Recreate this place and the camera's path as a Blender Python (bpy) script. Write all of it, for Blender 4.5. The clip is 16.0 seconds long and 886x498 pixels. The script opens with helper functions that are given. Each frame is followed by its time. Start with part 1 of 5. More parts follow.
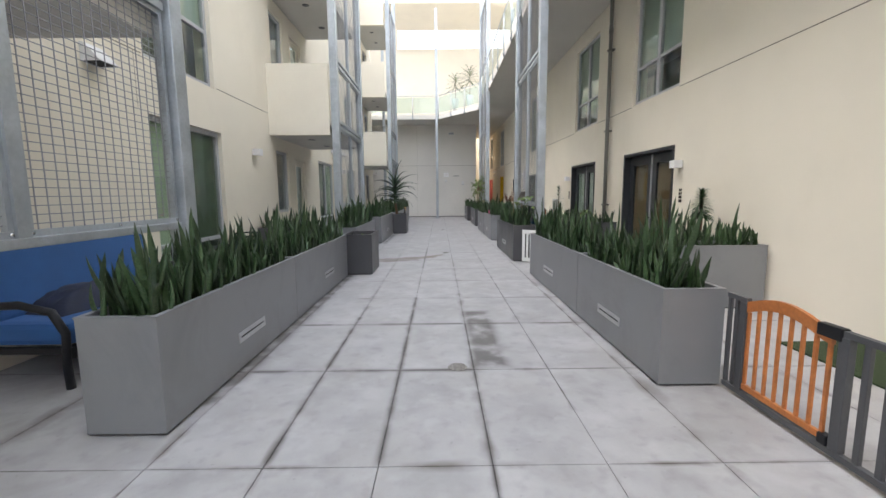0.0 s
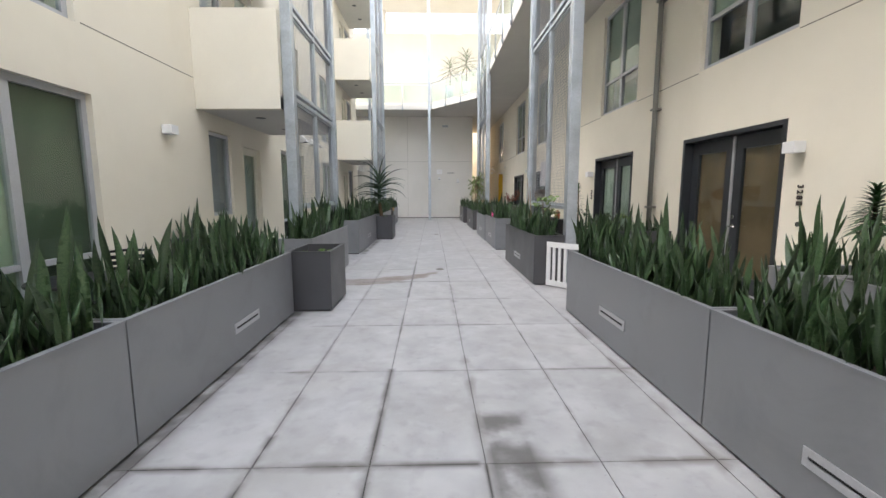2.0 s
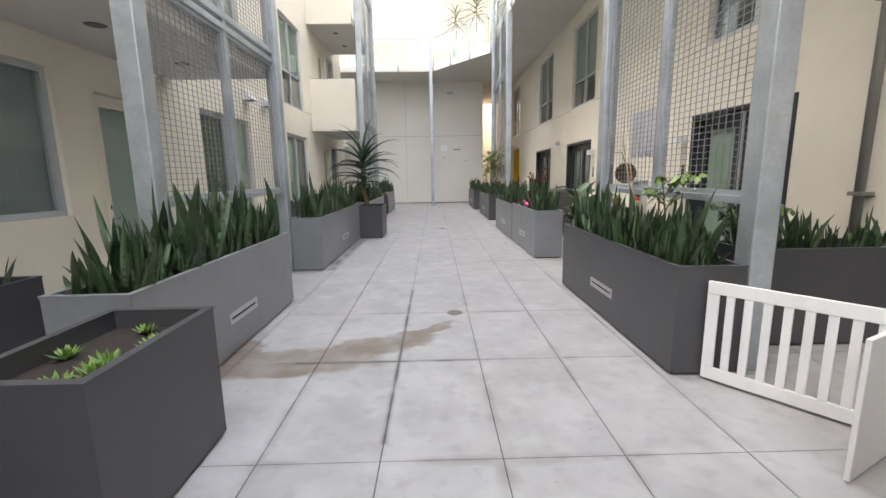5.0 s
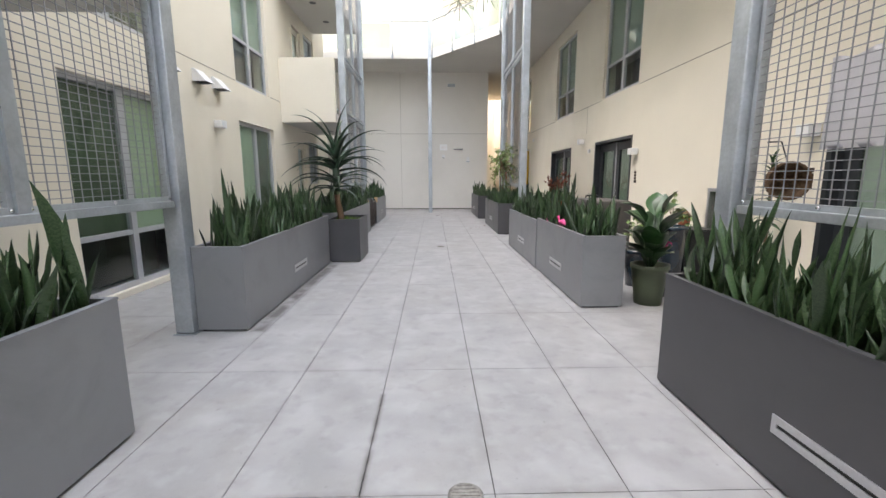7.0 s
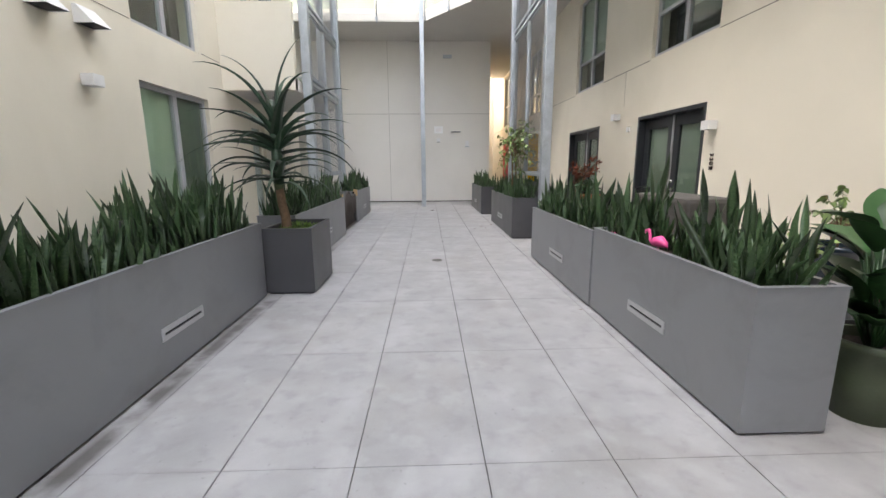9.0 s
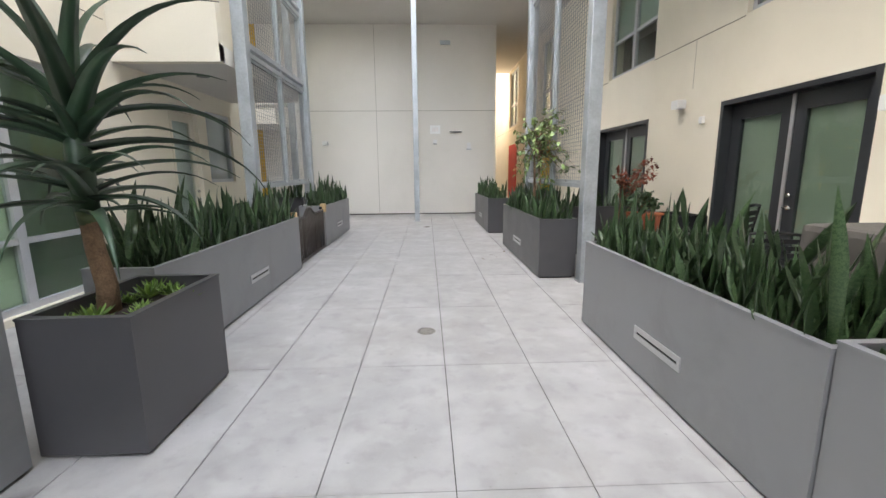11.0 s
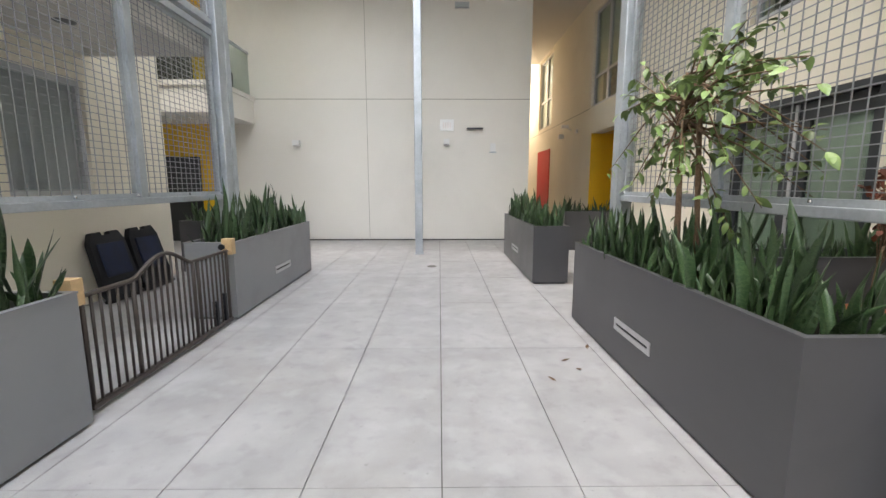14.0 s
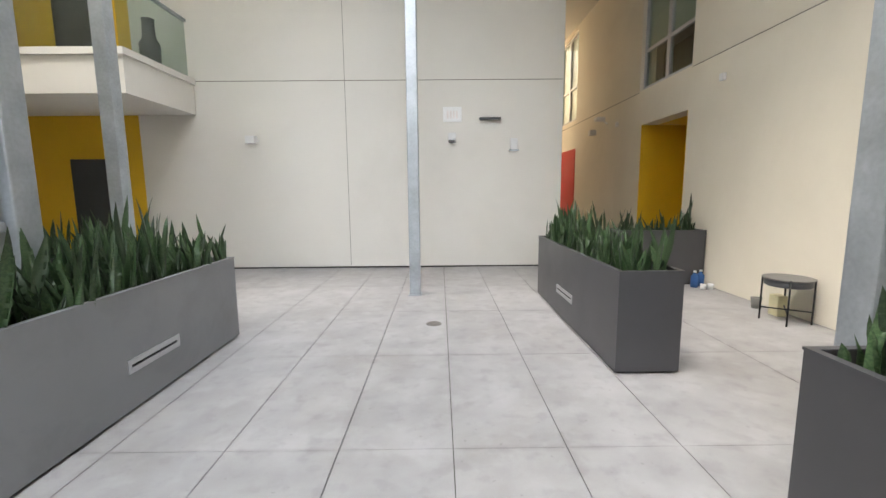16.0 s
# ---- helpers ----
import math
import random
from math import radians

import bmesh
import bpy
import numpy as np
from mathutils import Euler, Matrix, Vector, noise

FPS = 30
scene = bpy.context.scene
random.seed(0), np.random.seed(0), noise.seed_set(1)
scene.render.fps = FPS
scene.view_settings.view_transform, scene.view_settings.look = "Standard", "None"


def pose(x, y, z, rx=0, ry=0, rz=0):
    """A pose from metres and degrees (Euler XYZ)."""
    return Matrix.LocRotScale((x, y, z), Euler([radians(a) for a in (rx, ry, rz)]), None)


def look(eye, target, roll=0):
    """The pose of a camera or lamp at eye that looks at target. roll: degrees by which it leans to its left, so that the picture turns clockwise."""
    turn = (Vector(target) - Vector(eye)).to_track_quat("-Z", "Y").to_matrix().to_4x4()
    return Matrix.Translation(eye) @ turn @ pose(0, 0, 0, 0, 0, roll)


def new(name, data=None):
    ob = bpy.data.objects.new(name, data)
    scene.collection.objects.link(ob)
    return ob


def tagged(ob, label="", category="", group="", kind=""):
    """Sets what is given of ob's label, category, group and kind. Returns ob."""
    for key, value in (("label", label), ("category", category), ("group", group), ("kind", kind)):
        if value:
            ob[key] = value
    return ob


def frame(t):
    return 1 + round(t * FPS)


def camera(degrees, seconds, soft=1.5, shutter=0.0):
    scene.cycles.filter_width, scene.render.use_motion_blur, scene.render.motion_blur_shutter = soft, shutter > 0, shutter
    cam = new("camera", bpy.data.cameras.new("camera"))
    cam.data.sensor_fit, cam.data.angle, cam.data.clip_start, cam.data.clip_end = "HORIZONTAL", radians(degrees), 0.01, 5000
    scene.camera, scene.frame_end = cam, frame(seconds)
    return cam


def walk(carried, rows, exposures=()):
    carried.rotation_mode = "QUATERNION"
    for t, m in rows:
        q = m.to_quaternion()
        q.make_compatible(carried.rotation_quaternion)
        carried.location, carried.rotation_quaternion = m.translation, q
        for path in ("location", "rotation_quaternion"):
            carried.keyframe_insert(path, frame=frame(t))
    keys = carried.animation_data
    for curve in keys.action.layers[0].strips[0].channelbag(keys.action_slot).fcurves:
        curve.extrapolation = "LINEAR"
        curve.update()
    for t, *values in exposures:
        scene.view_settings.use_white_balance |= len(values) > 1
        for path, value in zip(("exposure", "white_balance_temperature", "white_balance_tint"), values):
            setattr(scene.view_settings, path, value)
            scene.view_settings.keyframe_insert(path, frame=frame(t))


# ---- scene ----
cam = camera(92.3, 16.0)
ROWS = [
    (0.0, -0.036, 0.066, 1.505, -0.47, -7.30, 0.45),
    (0.5, -0.041, 0.685, 1.496, -0.57, -7.96, 0.37),
    (1.0, -0.042, 1.370, 1.498, -1.06, -7.71, 0.20),
    (1.5, -0.035, 2.024, 1.499, -1.22, -7.27, 0.01),
    (2.0, -0.040, 2.736, 1.481, -1.47, -7.39, 0.15),
    (2.5, -0.002, 3.394, 1.468, -1.71, -7.94, 0.45),
    (3.0, 0.001, 4.104, 1.473, -1.88, -8.86, 0.83),
    (5.5, -0.093, 7.278, 1.464, -0.97, -9.91, 0.73),
    (6.0, -0.058, 7.934, 1.499, -0.94, -9.30, 0.57),
    (6.5, -0.053, 8.575, 1.516, -1.04, -9.18, 0.44),
    (7.0, -0.031, 9.260, 1.482, -1.23, -9.59, 0.16),
    (7.5, -0.032, 9.908, 1.458, -1.46, -10.43, -0.15),
    (8.0, -0.015, 10.607, 1.427, -1.75, -11.38, -0.27),
    (8.5, -0.021, 11.255, 1.435, -1.88, -11.23, 0.26),
    (11.0, 0.136, 14.633, 1.451, -2.11, -10.34, 0.49),
    (11.5, 0.191, 15.283, 1.451, -1.93, -9.63, 0.57),
    (12.0, 0.207, 15.976, 1.462, -1.79, -8.89, 0.74),
    (12.5, 0.251, 16.629, 1.434, -1.52, -8.39, 0.67),
    (13.0, 0.259, 17.321, 1.438, -1.18, -8.30, 0.50),
    (13.5, 0.263, 17.975, 1.407, -0.82, -8.39, 0.29),
    (14.0, 0.240, 18.692, 1.388, -0.50, -8.56, 0.05),
    (14.5, 0.235, 19.368, 1.386, -0.42, -8.53, 0.04),
    (15.0, 0.217, 20.062, 1.405, -0.42, -8.38, 0.04),
    (15.5, 0.195, 20.675, 1.418, -0.43, -8.00, 0.27),
    (16.0, 0.188, 21.386, 1.434, -0.42, -7.67, 0.48),
]
walk(cam, [(t, pose(x, y, z, 90 + pitch, roll, yaw)) for t, x, y, z, yaw, pitch, roll in ROWS],
     [(0.0, 1.5, 6270, 12), (2.0, 1.7, 6330, 12), (3.0, 1.75, 6400, 12), (5.5, 1.88, 6500, 13), (7.0, 1.92, 6400, 13), (8.5, 1.84, 6400, 13), (11.0, 2.1, 6480, 11), (13.0, 2.18, 6520, 11), (16.0, 2.3, 6560, 10)])

# ---- sky, sun, exposure ----
SUN_DIR = Vector((-0.48, -0.22, 0.85)).normalized()
world = bpy.data.worlds.new("sky")
scene.world = world
world.use_nodes = True
wn = world.node_tree.nodes
wl = world.node_tree.links
sky = wn.new("ShaderNodeTexSky")
sky.sky_type = "NISHITA"
sky.sun_disc = False
sky.sun_elevation = math.asin(SUN_DIR.z)
sky.sun_rotation = math.atan2(SUN_DIR.x, SUN_DIR.y)
sky.air_density, sky.dust_density, sky.ozone_density = 1.6, 6.0, 1.0
bg = wn["Background"]
bg.inputs["Strength"].default_value = 0.15
veil = wn.new("ShaderNodeMix")
veil.data_type = "RGBA"
veil.inputs["Factor"].default_value = 0.7
veil.inputs["B"].default_value = (9.0, 9.35, 9.9, 1)
wl.new(sky.outputs["Color"], veil.inputs["A"])
wl.new(veil.outputs["Result"], bg.inputs["Color"])
sun = new("sun", bpy.data.lights.new("sun", "SUN"))
sun.data.energy, sun.data.angle, sun.data.color = 0.9, radians(30), (1.0, 0.96, 0.9)
sun.matrix_world = look(SUN_DIR * 50, (0, 0, 0))


# ---- material helpers ----
def material(name, color, rough=0.6, metal=0.0, vary=0.08, scale=6.0, grain=60.0, bump=0.05, grain_amt=0.05, dark=None, dark_amt=0.0, dark_scale=1.2, per_object=0.0, spec=0.5, coat=0.0):
    """A surface with broad mottling, fine grain, optional stains and a little relief, in object space."""
    m = bpy.data.materials.new(name)
    m.use_nodes = True
    n, l = m.node_tree.nodes, m.node_tree.links
    b = n["Principled BSDF"]
    b.inputs["Roughness"].default_value = rough
    b.inputs["Metallic"].default_value = metal
    b.inputs["Specular IOR Level"].default_value = spec
    b.inputs["Coat Weight"].default_value = coat
    geo = n.new("ShaderNodeNewGeometry")
    big = n.new("ShaderNodeTexNoise")
    big.inputs["Scale"].default_value = scale
    big.inputs["Detail"].default_value = 6
    fine = n.new("ShaderNodeTexNoise")
    fine.inputs["Scale"].default_value = grain
    fine.inputs["Detail"].default_value = 3
    for tex in (big, fine):
        l.new(geo.outputs["Position"], tex.inputs["Vector"])
    ramp = n.new("ShaderNodeMapRange")
    ramp.inputs["From Min"].default_value, ramp.inputs["From Max"].default_value = 0.3, 0.7
    ramp.inputs["To Min"].default_value, ramp.inputs["To Max"].default_value = 1 - vary, 1 + vary
    l.new(big.outputs["Fac"], ramp.inputs["Value"])
    r2 = n.new("ShaderNodeMapRange")
    r2.inputs["From Min"].default_value, r2.inputs["From Max"].default_value = 0.3, 0.7
    r2.inputs["To Min"].default_value, r2.inputs["To Max"].default_value = 1 - grain_amt, 1 + grain_amt
    l.new(fine.outputs["Fac"], r2.inputs["Value"])
    mul = n.new("ShaderNodeMath")
    mul.operation = "MULTIPLY"
    l.new(ramp.outputs["Result"], mul.inputs[0])
    l.new(r2.outputs["Result"], mul.inputs[1])
    last = mul.outputs[0]
    if per_object:
        info = n.new("ShaderNodeObjectInfo")
        r3 = n.new("ShaderNodeMapRange")
        r3.inputs["To Min"].default_value, r3.inputs["To Max"].default_value = 1 - per_object, 1 + per_object
        l.new(info.outputs["Random"], r3.inputs["Value"])
        mm = n.new("ShaderNodeMath")
        mm.operation = "MULTIPLY"
        l.new(last, mm.inputs[0])
        l.new(r3.outputs["Result"], mm.inputs[1])
        last = mm.outputs[0]
    tint = n.new("ShaderNodeVectorMath")
    tint.operation = "SCALE"
    tint.inputs[0].default_value = color
    l.new(last, tint.inputs["Scale"])
    out = tint.outputs["Vector"]
    if dark:
        st = n.new("ShaderNodeTexNoise")
        st.inputs["Scale"].default_value = dark_scale
        st.inputs["Detail"].default_value = 7
        st.inputs["Roughness"].default_value = 0.65
        st.inputs["Distortion"].default_value = 0.6
        l.new(geo.outputs["Position"], st.inputs["Vector"])
        sr = n.new("ShaderNodeMapRange")
        sr.inputs["From Min"].default_value, sr.inputs["From Max"].default_value = 0.5, 0.72
        sr.inputs["To Min"].default_value, sr.inputs["To Max"].default_value = 0.0, dark_amt
        l.new(st.outputs["Fac"], sr.inputs["Value"])
        mix = n.new("ShaderNodeMix")
        mix.data_type = "RGBA"
        l.new(sr.outputs["Result"], mix.inputs["Factor"])
        l.new(out, mix.inputs["A"])
        mix.inputs["B"].default_value = (*dark, 1)
        out = mix.outputs["Result"]
    l.new(out, b.inputs["Base Color"])
    rr = n.new("ShaderNodeMapRange")
    rr.inputs["To Min"].default_value, rr.inputs["To Max"].default_value = max(rough - 0.12, 0.03), min(rough + 0.12, 1)
    l.new(big.outputs["Fac"], rr.inputs["Value"])
    l.new(rr.outputs["Result"], b.inputs["Roughness"])
    if bump:
        bp = n.new("ShaderNodeBump")
        bp.inputs["Strength"].default_value = bump
        bp.inputs["Distance"].default_value = 0.01
        l.new(fine.outputs["Fac"], bp.inputs["Height"])
        l.new(bp.outputs["Normal"], b.inputs["Normal"])
    return m


def glass_material(name, tint, dark=0.0):
    """Window glass: a clear pane with a mirror-like sheen."""
    m = bpy.data.materials.new(name)
    m.use_nodes = True
    n, l = m.node_tree.nodes, m.node_tree.links
    n.remove(n["Principled BSDF"])
    clear = n.new("ShaderNodeBsdfTransparent")
    clear.inputs["Color"].default_value = (*tint, 1)
    shine = n.new("ShaderNodeBsdfGlossy")
    shine.inputs["Roughness"].default_value = 0.02
    facing = n.new("ShaderNodeLayerWeight")
    facing.inputs["Blend"].default_value = 0.5
    power = n.new("ShaderNodeMath")
    power.operation = "POWER"
    power.inputs[1].default_value = 5
    l.new(facing.outputs["Facing"], power.inputs[0])
    gloss = n.new("ShaderNodeMath")
    gloss.operation = "MULTIPLY_ADD"
    gloss.inputs[1].default_value, gloss.inputs[2].default_value = 0.9, 0.05
    l.new(power.outputs[0], gloss.inputs[0])
    mix = n.new("ShaderNodeMixShader")
    l.new(gloss.outputs[0], mix.inputs["Fac"])
    l.new(clear.outputs[0], mix.inputs[1])
    l.new(shine.outputs[0], mix.inputs[2])
    l.new(mix.outputs[0], n["Material Output"].inputs["Surface"])
    return m


def leaf_material(name, base, band, rough=0.4, bands=True):
    """Leathery leaf with uneven cross bands along its length."""
    m = bpy.data.materials.new(name)
    m.use_nodes = True
    n, l = m.node_tree.nodes, m.node_tree.links
    b = n["Principled BSDF"]
    b.inputs["Roughness"].default_value = rough
    co = n.new("ShaderNodeTexCoord")
    info = n.new("ShaderNodeObjectInfo")
    add = n.new("ShaderNodeVectorMath")
    add.operation = "ADD"
    l.new(co.outputs["Object"], add.inputs[0])
    l.new(info.outputs["Random"], add.inputs[1])
    if bands:
        w = n.new("ShaderNodeTexWave")
        w.bands_direction = "Z"
        w.inputs["Scale"].default_value = 9
        w.inputs["Distortion"].default_value = 14
        w.inputs["Detail"].default_value = 5
        w.inputs["Detail Scale"].default_value = 3.5
        w.inputs["Detail Roughness"].default_value = 0.7
    else:
        w = n.new("ShaderNodeTexNoise")
        w.inputs["Scale"].default_value = 9
    l.new(add.outputs[0], w.inputs["Vector"])
    mix = n.new("ShaderNodeMix")
    mix.data_type = "RGBA"
    mix.inputs["A"].default_value = (*base, 1)
    mix.inputs["B"].default_value = (*band, 1)
    l.new(w.outputs["Fac"], mix.inputs["Factor"])
    sc = n.new("ShaderNodeMapRange")
    sc.inputs["To Min"].default_value, sc.inputs["To Max"].default_value = 0.5, 1.5
    isle = n.new("ShaderNodeNewGeometry")
    both = n.new("ShaderNodeMath")
    both.operation = "ADD"
    l.new(info.outputs["Random"], both.inputs[0])
    l.new(isle.outputs["Random Per Island"], both.inputs[1])
    wrap = n.new("ShaderNodeMath")
    wrap.operation = "FRACT"
    l.new(both.outputs[0], wrap.inputs[0])
    l.new(wrap.outputs[0], sc.inputs["Value"])
    tint = n.new("ShaderNodeVectorMath")
    tint.operation = "SCALE"
    l.new(mix.outputs["Result"], tint.inputs[0])
    l.new(sc.outputs["Result"], tint.inputs["Scale"])
    l.new(tint.outputs[0], b.inputs["Base Color"])
    return m


STUCCO = material("cream_stucco", (0.77, 0.72, 0.615), 0.85, vary=0.035, scale=0.7, grain=140, grain_amt=0.03, bump=0.25, dark=(0.60, 0.55, 0.45), dark_amt=0.3, dark_scale=0.35)
WHITE_STUCCO = material("white_stucco", (0.76, 0.735, 0.69), 0.85, vary=0.03, scale=0.7, grain=140, grain_amt=0.03, bump=0.2, dark=(0.62, 0.60, 0.55), dark_amt=0.3, dark_scale=0.4)
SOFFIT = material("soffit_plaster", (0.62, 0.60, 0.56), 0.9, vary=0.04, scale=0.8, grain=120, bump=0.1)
JOINT = material("wall_reveal", (0.22, 0.20, 0.17), 0.9, vary=0.1)
CONCRETE = material("concrete_slab", (0.342, 0.336, 0.336), 0.55, vary=0.14, scale=2.6, grain=220, grain_amt=0.05, bump=0.12, dark=(0.279, 0.262, 0.242), dark_amt=0.55, dark_scale=0.85, per_object=0.04)


def add_grime(m):
    """Dirt along slab edges, broken up by noise, and one brown run-off stain with its own outline."""
    n, l = m.node_tree.nodes, m.node_tree.links
    b = n["Principled BSDF"]
    src = b.inputs["Base Color"].links[0].from_socket
    co = n.new("ShaderNodeTexCoord")
    geo = n.new("ShaderNodeNewGeometry")

    def op(kind, a, c=None, d=None):
        q = n.new("ShaderNodeMath")
        q.operation = kind
        for i, v in enumerate((a, c, d)):
            if v is None:
                continue
            if isinstance(v, (int, float)):
                q.inputs[i].default_value = v
            else:
                l.new(v, q.inputs[i])
        return q.outputs[0]

    def blot(vec, scale, seed_off, lo, hi, detail=5):
        t = n.new("ShaderNodeTexNoise")
        t.inputs["Scale"].default_value = scale
        t.inputs["Detail"].default_value = detail
        o = n.new("ShaderNodeVectorMath")
        o.operation = "ADD"
        o.inputs[1].default_value = (seed_off, seed_off * 0.7, 0)
        l.new(vec, o.inputs[0])
        l.new(o.outputs[0], t.inputs["Vector"])
        r = n.new("ShaderNodeMapRange")
        r.interpolation_type = "SMOOTHSTEP"
        r.inputs["From Min"].default_value, r.inputs["From Max"].default_value = lo, hi
        l.new(t.outputs["Fac"], r.inputs["Value"])
        return r.outputs["Result"]

    def mixed(fac, a, color):
        q = n.new("ShaderNodeMix")
        q.data_type = "RGBA"
        l.new(fac, q.inputs["Factor"])
        l.new(a, q.inputs["A"])
        q.inputs["B"].default_value = (*color, 1)
        return q.outputs["Result"]

    sep = n.new("ShaderNodeSeparateXYZ")
    l.new(co.outputs["Generated"], sep.inputs[0])
    ex = op("MULTIPLY", op("MINIMUM", sep.outputs["X"], op("SUBTRACT", 1.0, sep.outputs["X"])), 0.65)
    ey = op("MULTIPLY", op("MINIMUM", sep.outputs["Y"], op("SUBTRACT", 1.0, sep.outputs["Y"])), 1.3)
    edge = op("MINIMUM", ex, ey)
    wide = blot(geo.outputs["Position"], 1.1, 13.0, 0.35, 0.75)
    reach = op("MULTIPLY_ADD", wide, 0.075, 0.006)
    near = op("SUBTRACT", 1.0, op("MINIMUM", op("DIVIDE", edge, reach), 1.0))
    patchy = op("MULTIPLY", near, blot(geo.outputs["Position"], 2.3, 5.0, 0.38, 0.66))
    place = n.new("ShaderNodeSeparateXYZ")
    l.new(geo.outputs["Position"], place.inputs[0])
    wear = n.new("ShaderNodeMapRange")
    wear.inputs["From Min"].default_value, wear.inputs["From Max"].default_value = 4.0, 13.0
    wear.inputs["To Min"].default_value, wear.inputs["To Max"].default_value = 1.0, 0.25
    l.new(place.outputs["Y"], wear.inputs["Value"])
    out = mixed(op("MULTIPLY", op("MULTIPLY", patchy, 1.0), wear.outputs["Result"]), src, (0.130, 0.117, 0.104))
    # pale and dark cloudy patches, trowel blotches, fine specks
    out = mixed(op("MULTIPLY", blot(geo.outputs["Position"], 7.5, 71.0, 0.5, 0.7, 9), 0.34), out, (0.227, 0.218, 0.221))
    out = mixed(op("MULTIPLY", blot(geo.outputs["Position"], 5.0, 87.0, 0.53, 0.7, 9), 0.35), out, (0.429, 0.425, 0.433))
    out = mixed(op("MULTIPLY", op("MULTIPLY", blot(geo.outputs["Position"], 3.2, 31.0, 0.52, 0.74, 9), 0.32), wear.outputs["Result"]), out, (0.189, 0.179, 0.176))
    out = mixed(op("MULTIPLY", blot(geo.outputs["Position"], 1.6, 47.0, 0.55, 0.72, 8), 0.40), out, (0.448, 0.445, 0.452))
    out = mixed(op("MULTIPLY", blot(geo.outputs["Position"], 26.0, 3.0, 0.68, 0.76, 2), 0.35), out, (0.156, 0.150, 0.143))
    pos = n.new("ShaderNodeSeparateXYZ")
    warp = n.new("ShaderNodeTexNoise")
    warp.inputs["Scale"].default_value = 2.6
    warp.inputs["Detail"].default_value = 4
    l.new(geo.outputs["Position"], warp.inputs["Vector"])
    wv = n.new("ShaderNodeVectorMath")
    wv.operation = "MULTIPLY_ADD"
    l.new(warp.outputs["Color"], wv.inputs[0])
    wv.inputs[1].default_value = (0.5, 0.5, 0)
    off = n.new("ShaderNodeVectorMath")
    off.operation = "ADD"
    off.inputs[1].default_value = (-0.25, -0.25, 0)
    l.new(geo.outputs["Position"], off.inputs[0])
    l.new(off.outputs[0], wv.inputs[2])
    l.new(wv.outputs[0], pos.inputs[0])
    mask = None
    for cx, cy, rx, ry, ang in STAINS:
        c, s = math.cos(radians(ang)), math.sin(radians(ang))
        dx, dy = op("SUBTRACT", pos.outputs["X"], cx), op("SUBTRACT", pos.outputs["Y"], cy)
        u = op("DIVIDE", op("ADD", op("MULTIPLY", dx, c), op("MULTIPLY", dy, s)), rx)
        v = op("DIVIDE", op("SUBTRACT", op("MULTIPLY", dy, c), op("MULTIPLY", dx, s)), ry)
        d = op("SQRT", op("ADD", op("MULTIPLY", u, u), op("MULTIPLY", v, v)))
        r = n.new("ShaderNodeMapRange")
        r.interpolation_type = "SMOOTHSTEP"
        r.inputs["From Min"].default_value, r.inputs["From Max"].default_value = 1.15, 0.82
        l.new(d, r.inputs["Value"])
        mask = r.outputs["Result"] if mask is None else op("MAXIMUM", mask, r.outputs["Result"])
    out = mixed(op("MULTIPLY", mask, op("MULTIPLY_ADD", blot(geo.outputs["Position"], 3.4, 21.0, 0.3, 0.66, 7), 0.4, 0.52)), out, (0.15, 0.115, 0.085))
    grime = None
    for x0, x1, y0, y1, soft in GRIME:
        dx = op("MAXIMUM", op("SUBTRACT", x0, place.outputs["X"]), op("SUBTRACT", place.outputs["X"], x1))
        dy = op("MAXIMUM", op("SUBTRACT", y0, place.outputs["Y"]), op("SUBTRACT", place.outputs["Y"], y1))
        g = op("SUBTRACT", 1.0, op("MINIMUM", op("DIVIDE", op("MAXIMUM", op("MAXIMUM", dx, dy), 0.0), soft), 1.0))
        grime = g if grime is None else op("MAXIMUM", grime, g)
    grime = op("MULTIPLY", op("MULTIPLY", grime, grime), blot(geo.outputs["Position"], 2.9, 9.0, 0.3, 0.58, 7))
    out = mixed(op("MULTIPLY", grime, 0.85), out, (0.07, 0.062, 0.056))
    l.new(out, b.inputs["Base Color"])


# damp dirt along the joints by the first troughs: x range, y range, fading width
GRIME = [(-0.397, -0.387, 2.3, 6.2, 0.05), (-1.039, -1.029, 2.3, 5.2, 0.055), (-1.75, 0.25, 3.58, 3.59, 0.075), (-1.75, 0.2, 4.905, 4.915, 0.06), (0.245, 0.255, 1.0, 4.9, 0.03), (-1.77, -1.7, 3.0, 8.2, 0.14), (0.3, 0.52, 3.7, 5.4, 0.14), (-1.8, -1.74, 13.3, 16.4, 0.1), (-1.2, 0.25, 9.845, 9.855, 0.04), (-0.397, -0.387, 8.8, 12.0, 0.03)]
STAINS = [(-1.72, 10.05, 0.12, 0.3, 0), (-1.25, 9.86, 0.75, 0.27, 8), (-0.6, 10.18, 0.6, 0.24, 25), (-0.22, 10.52, 0.42, 0.08, 40)]
add_grime(CONCRETE)
GROUT = material("dark_joint", (0.05, 0.045, 0.04), 0.95, vary=0.2)
PLANTER_LIGHT = material("grey_powder_coat", (0.245, 0.25, 0.265), 0.42, metal=0.25, vary=0.05, scale=2.0, grain=400, grain_amt=0.02, bump=0.03, dark=(0.14, 0.14, 0.145), dark_amt=0.35, dark_scale=1.6)
PLANTER_DARK = material("charcoal_powder_coat", (0.076, 0.075, 0.082), 0.4, metal=0.2, vary=0.06, scale=2.0, grain=400, grain_amt=0.02, bump=0.03, dark=(0.055, 0.055, 0.058), dark_amt=0.35, dark_scale=1.6)
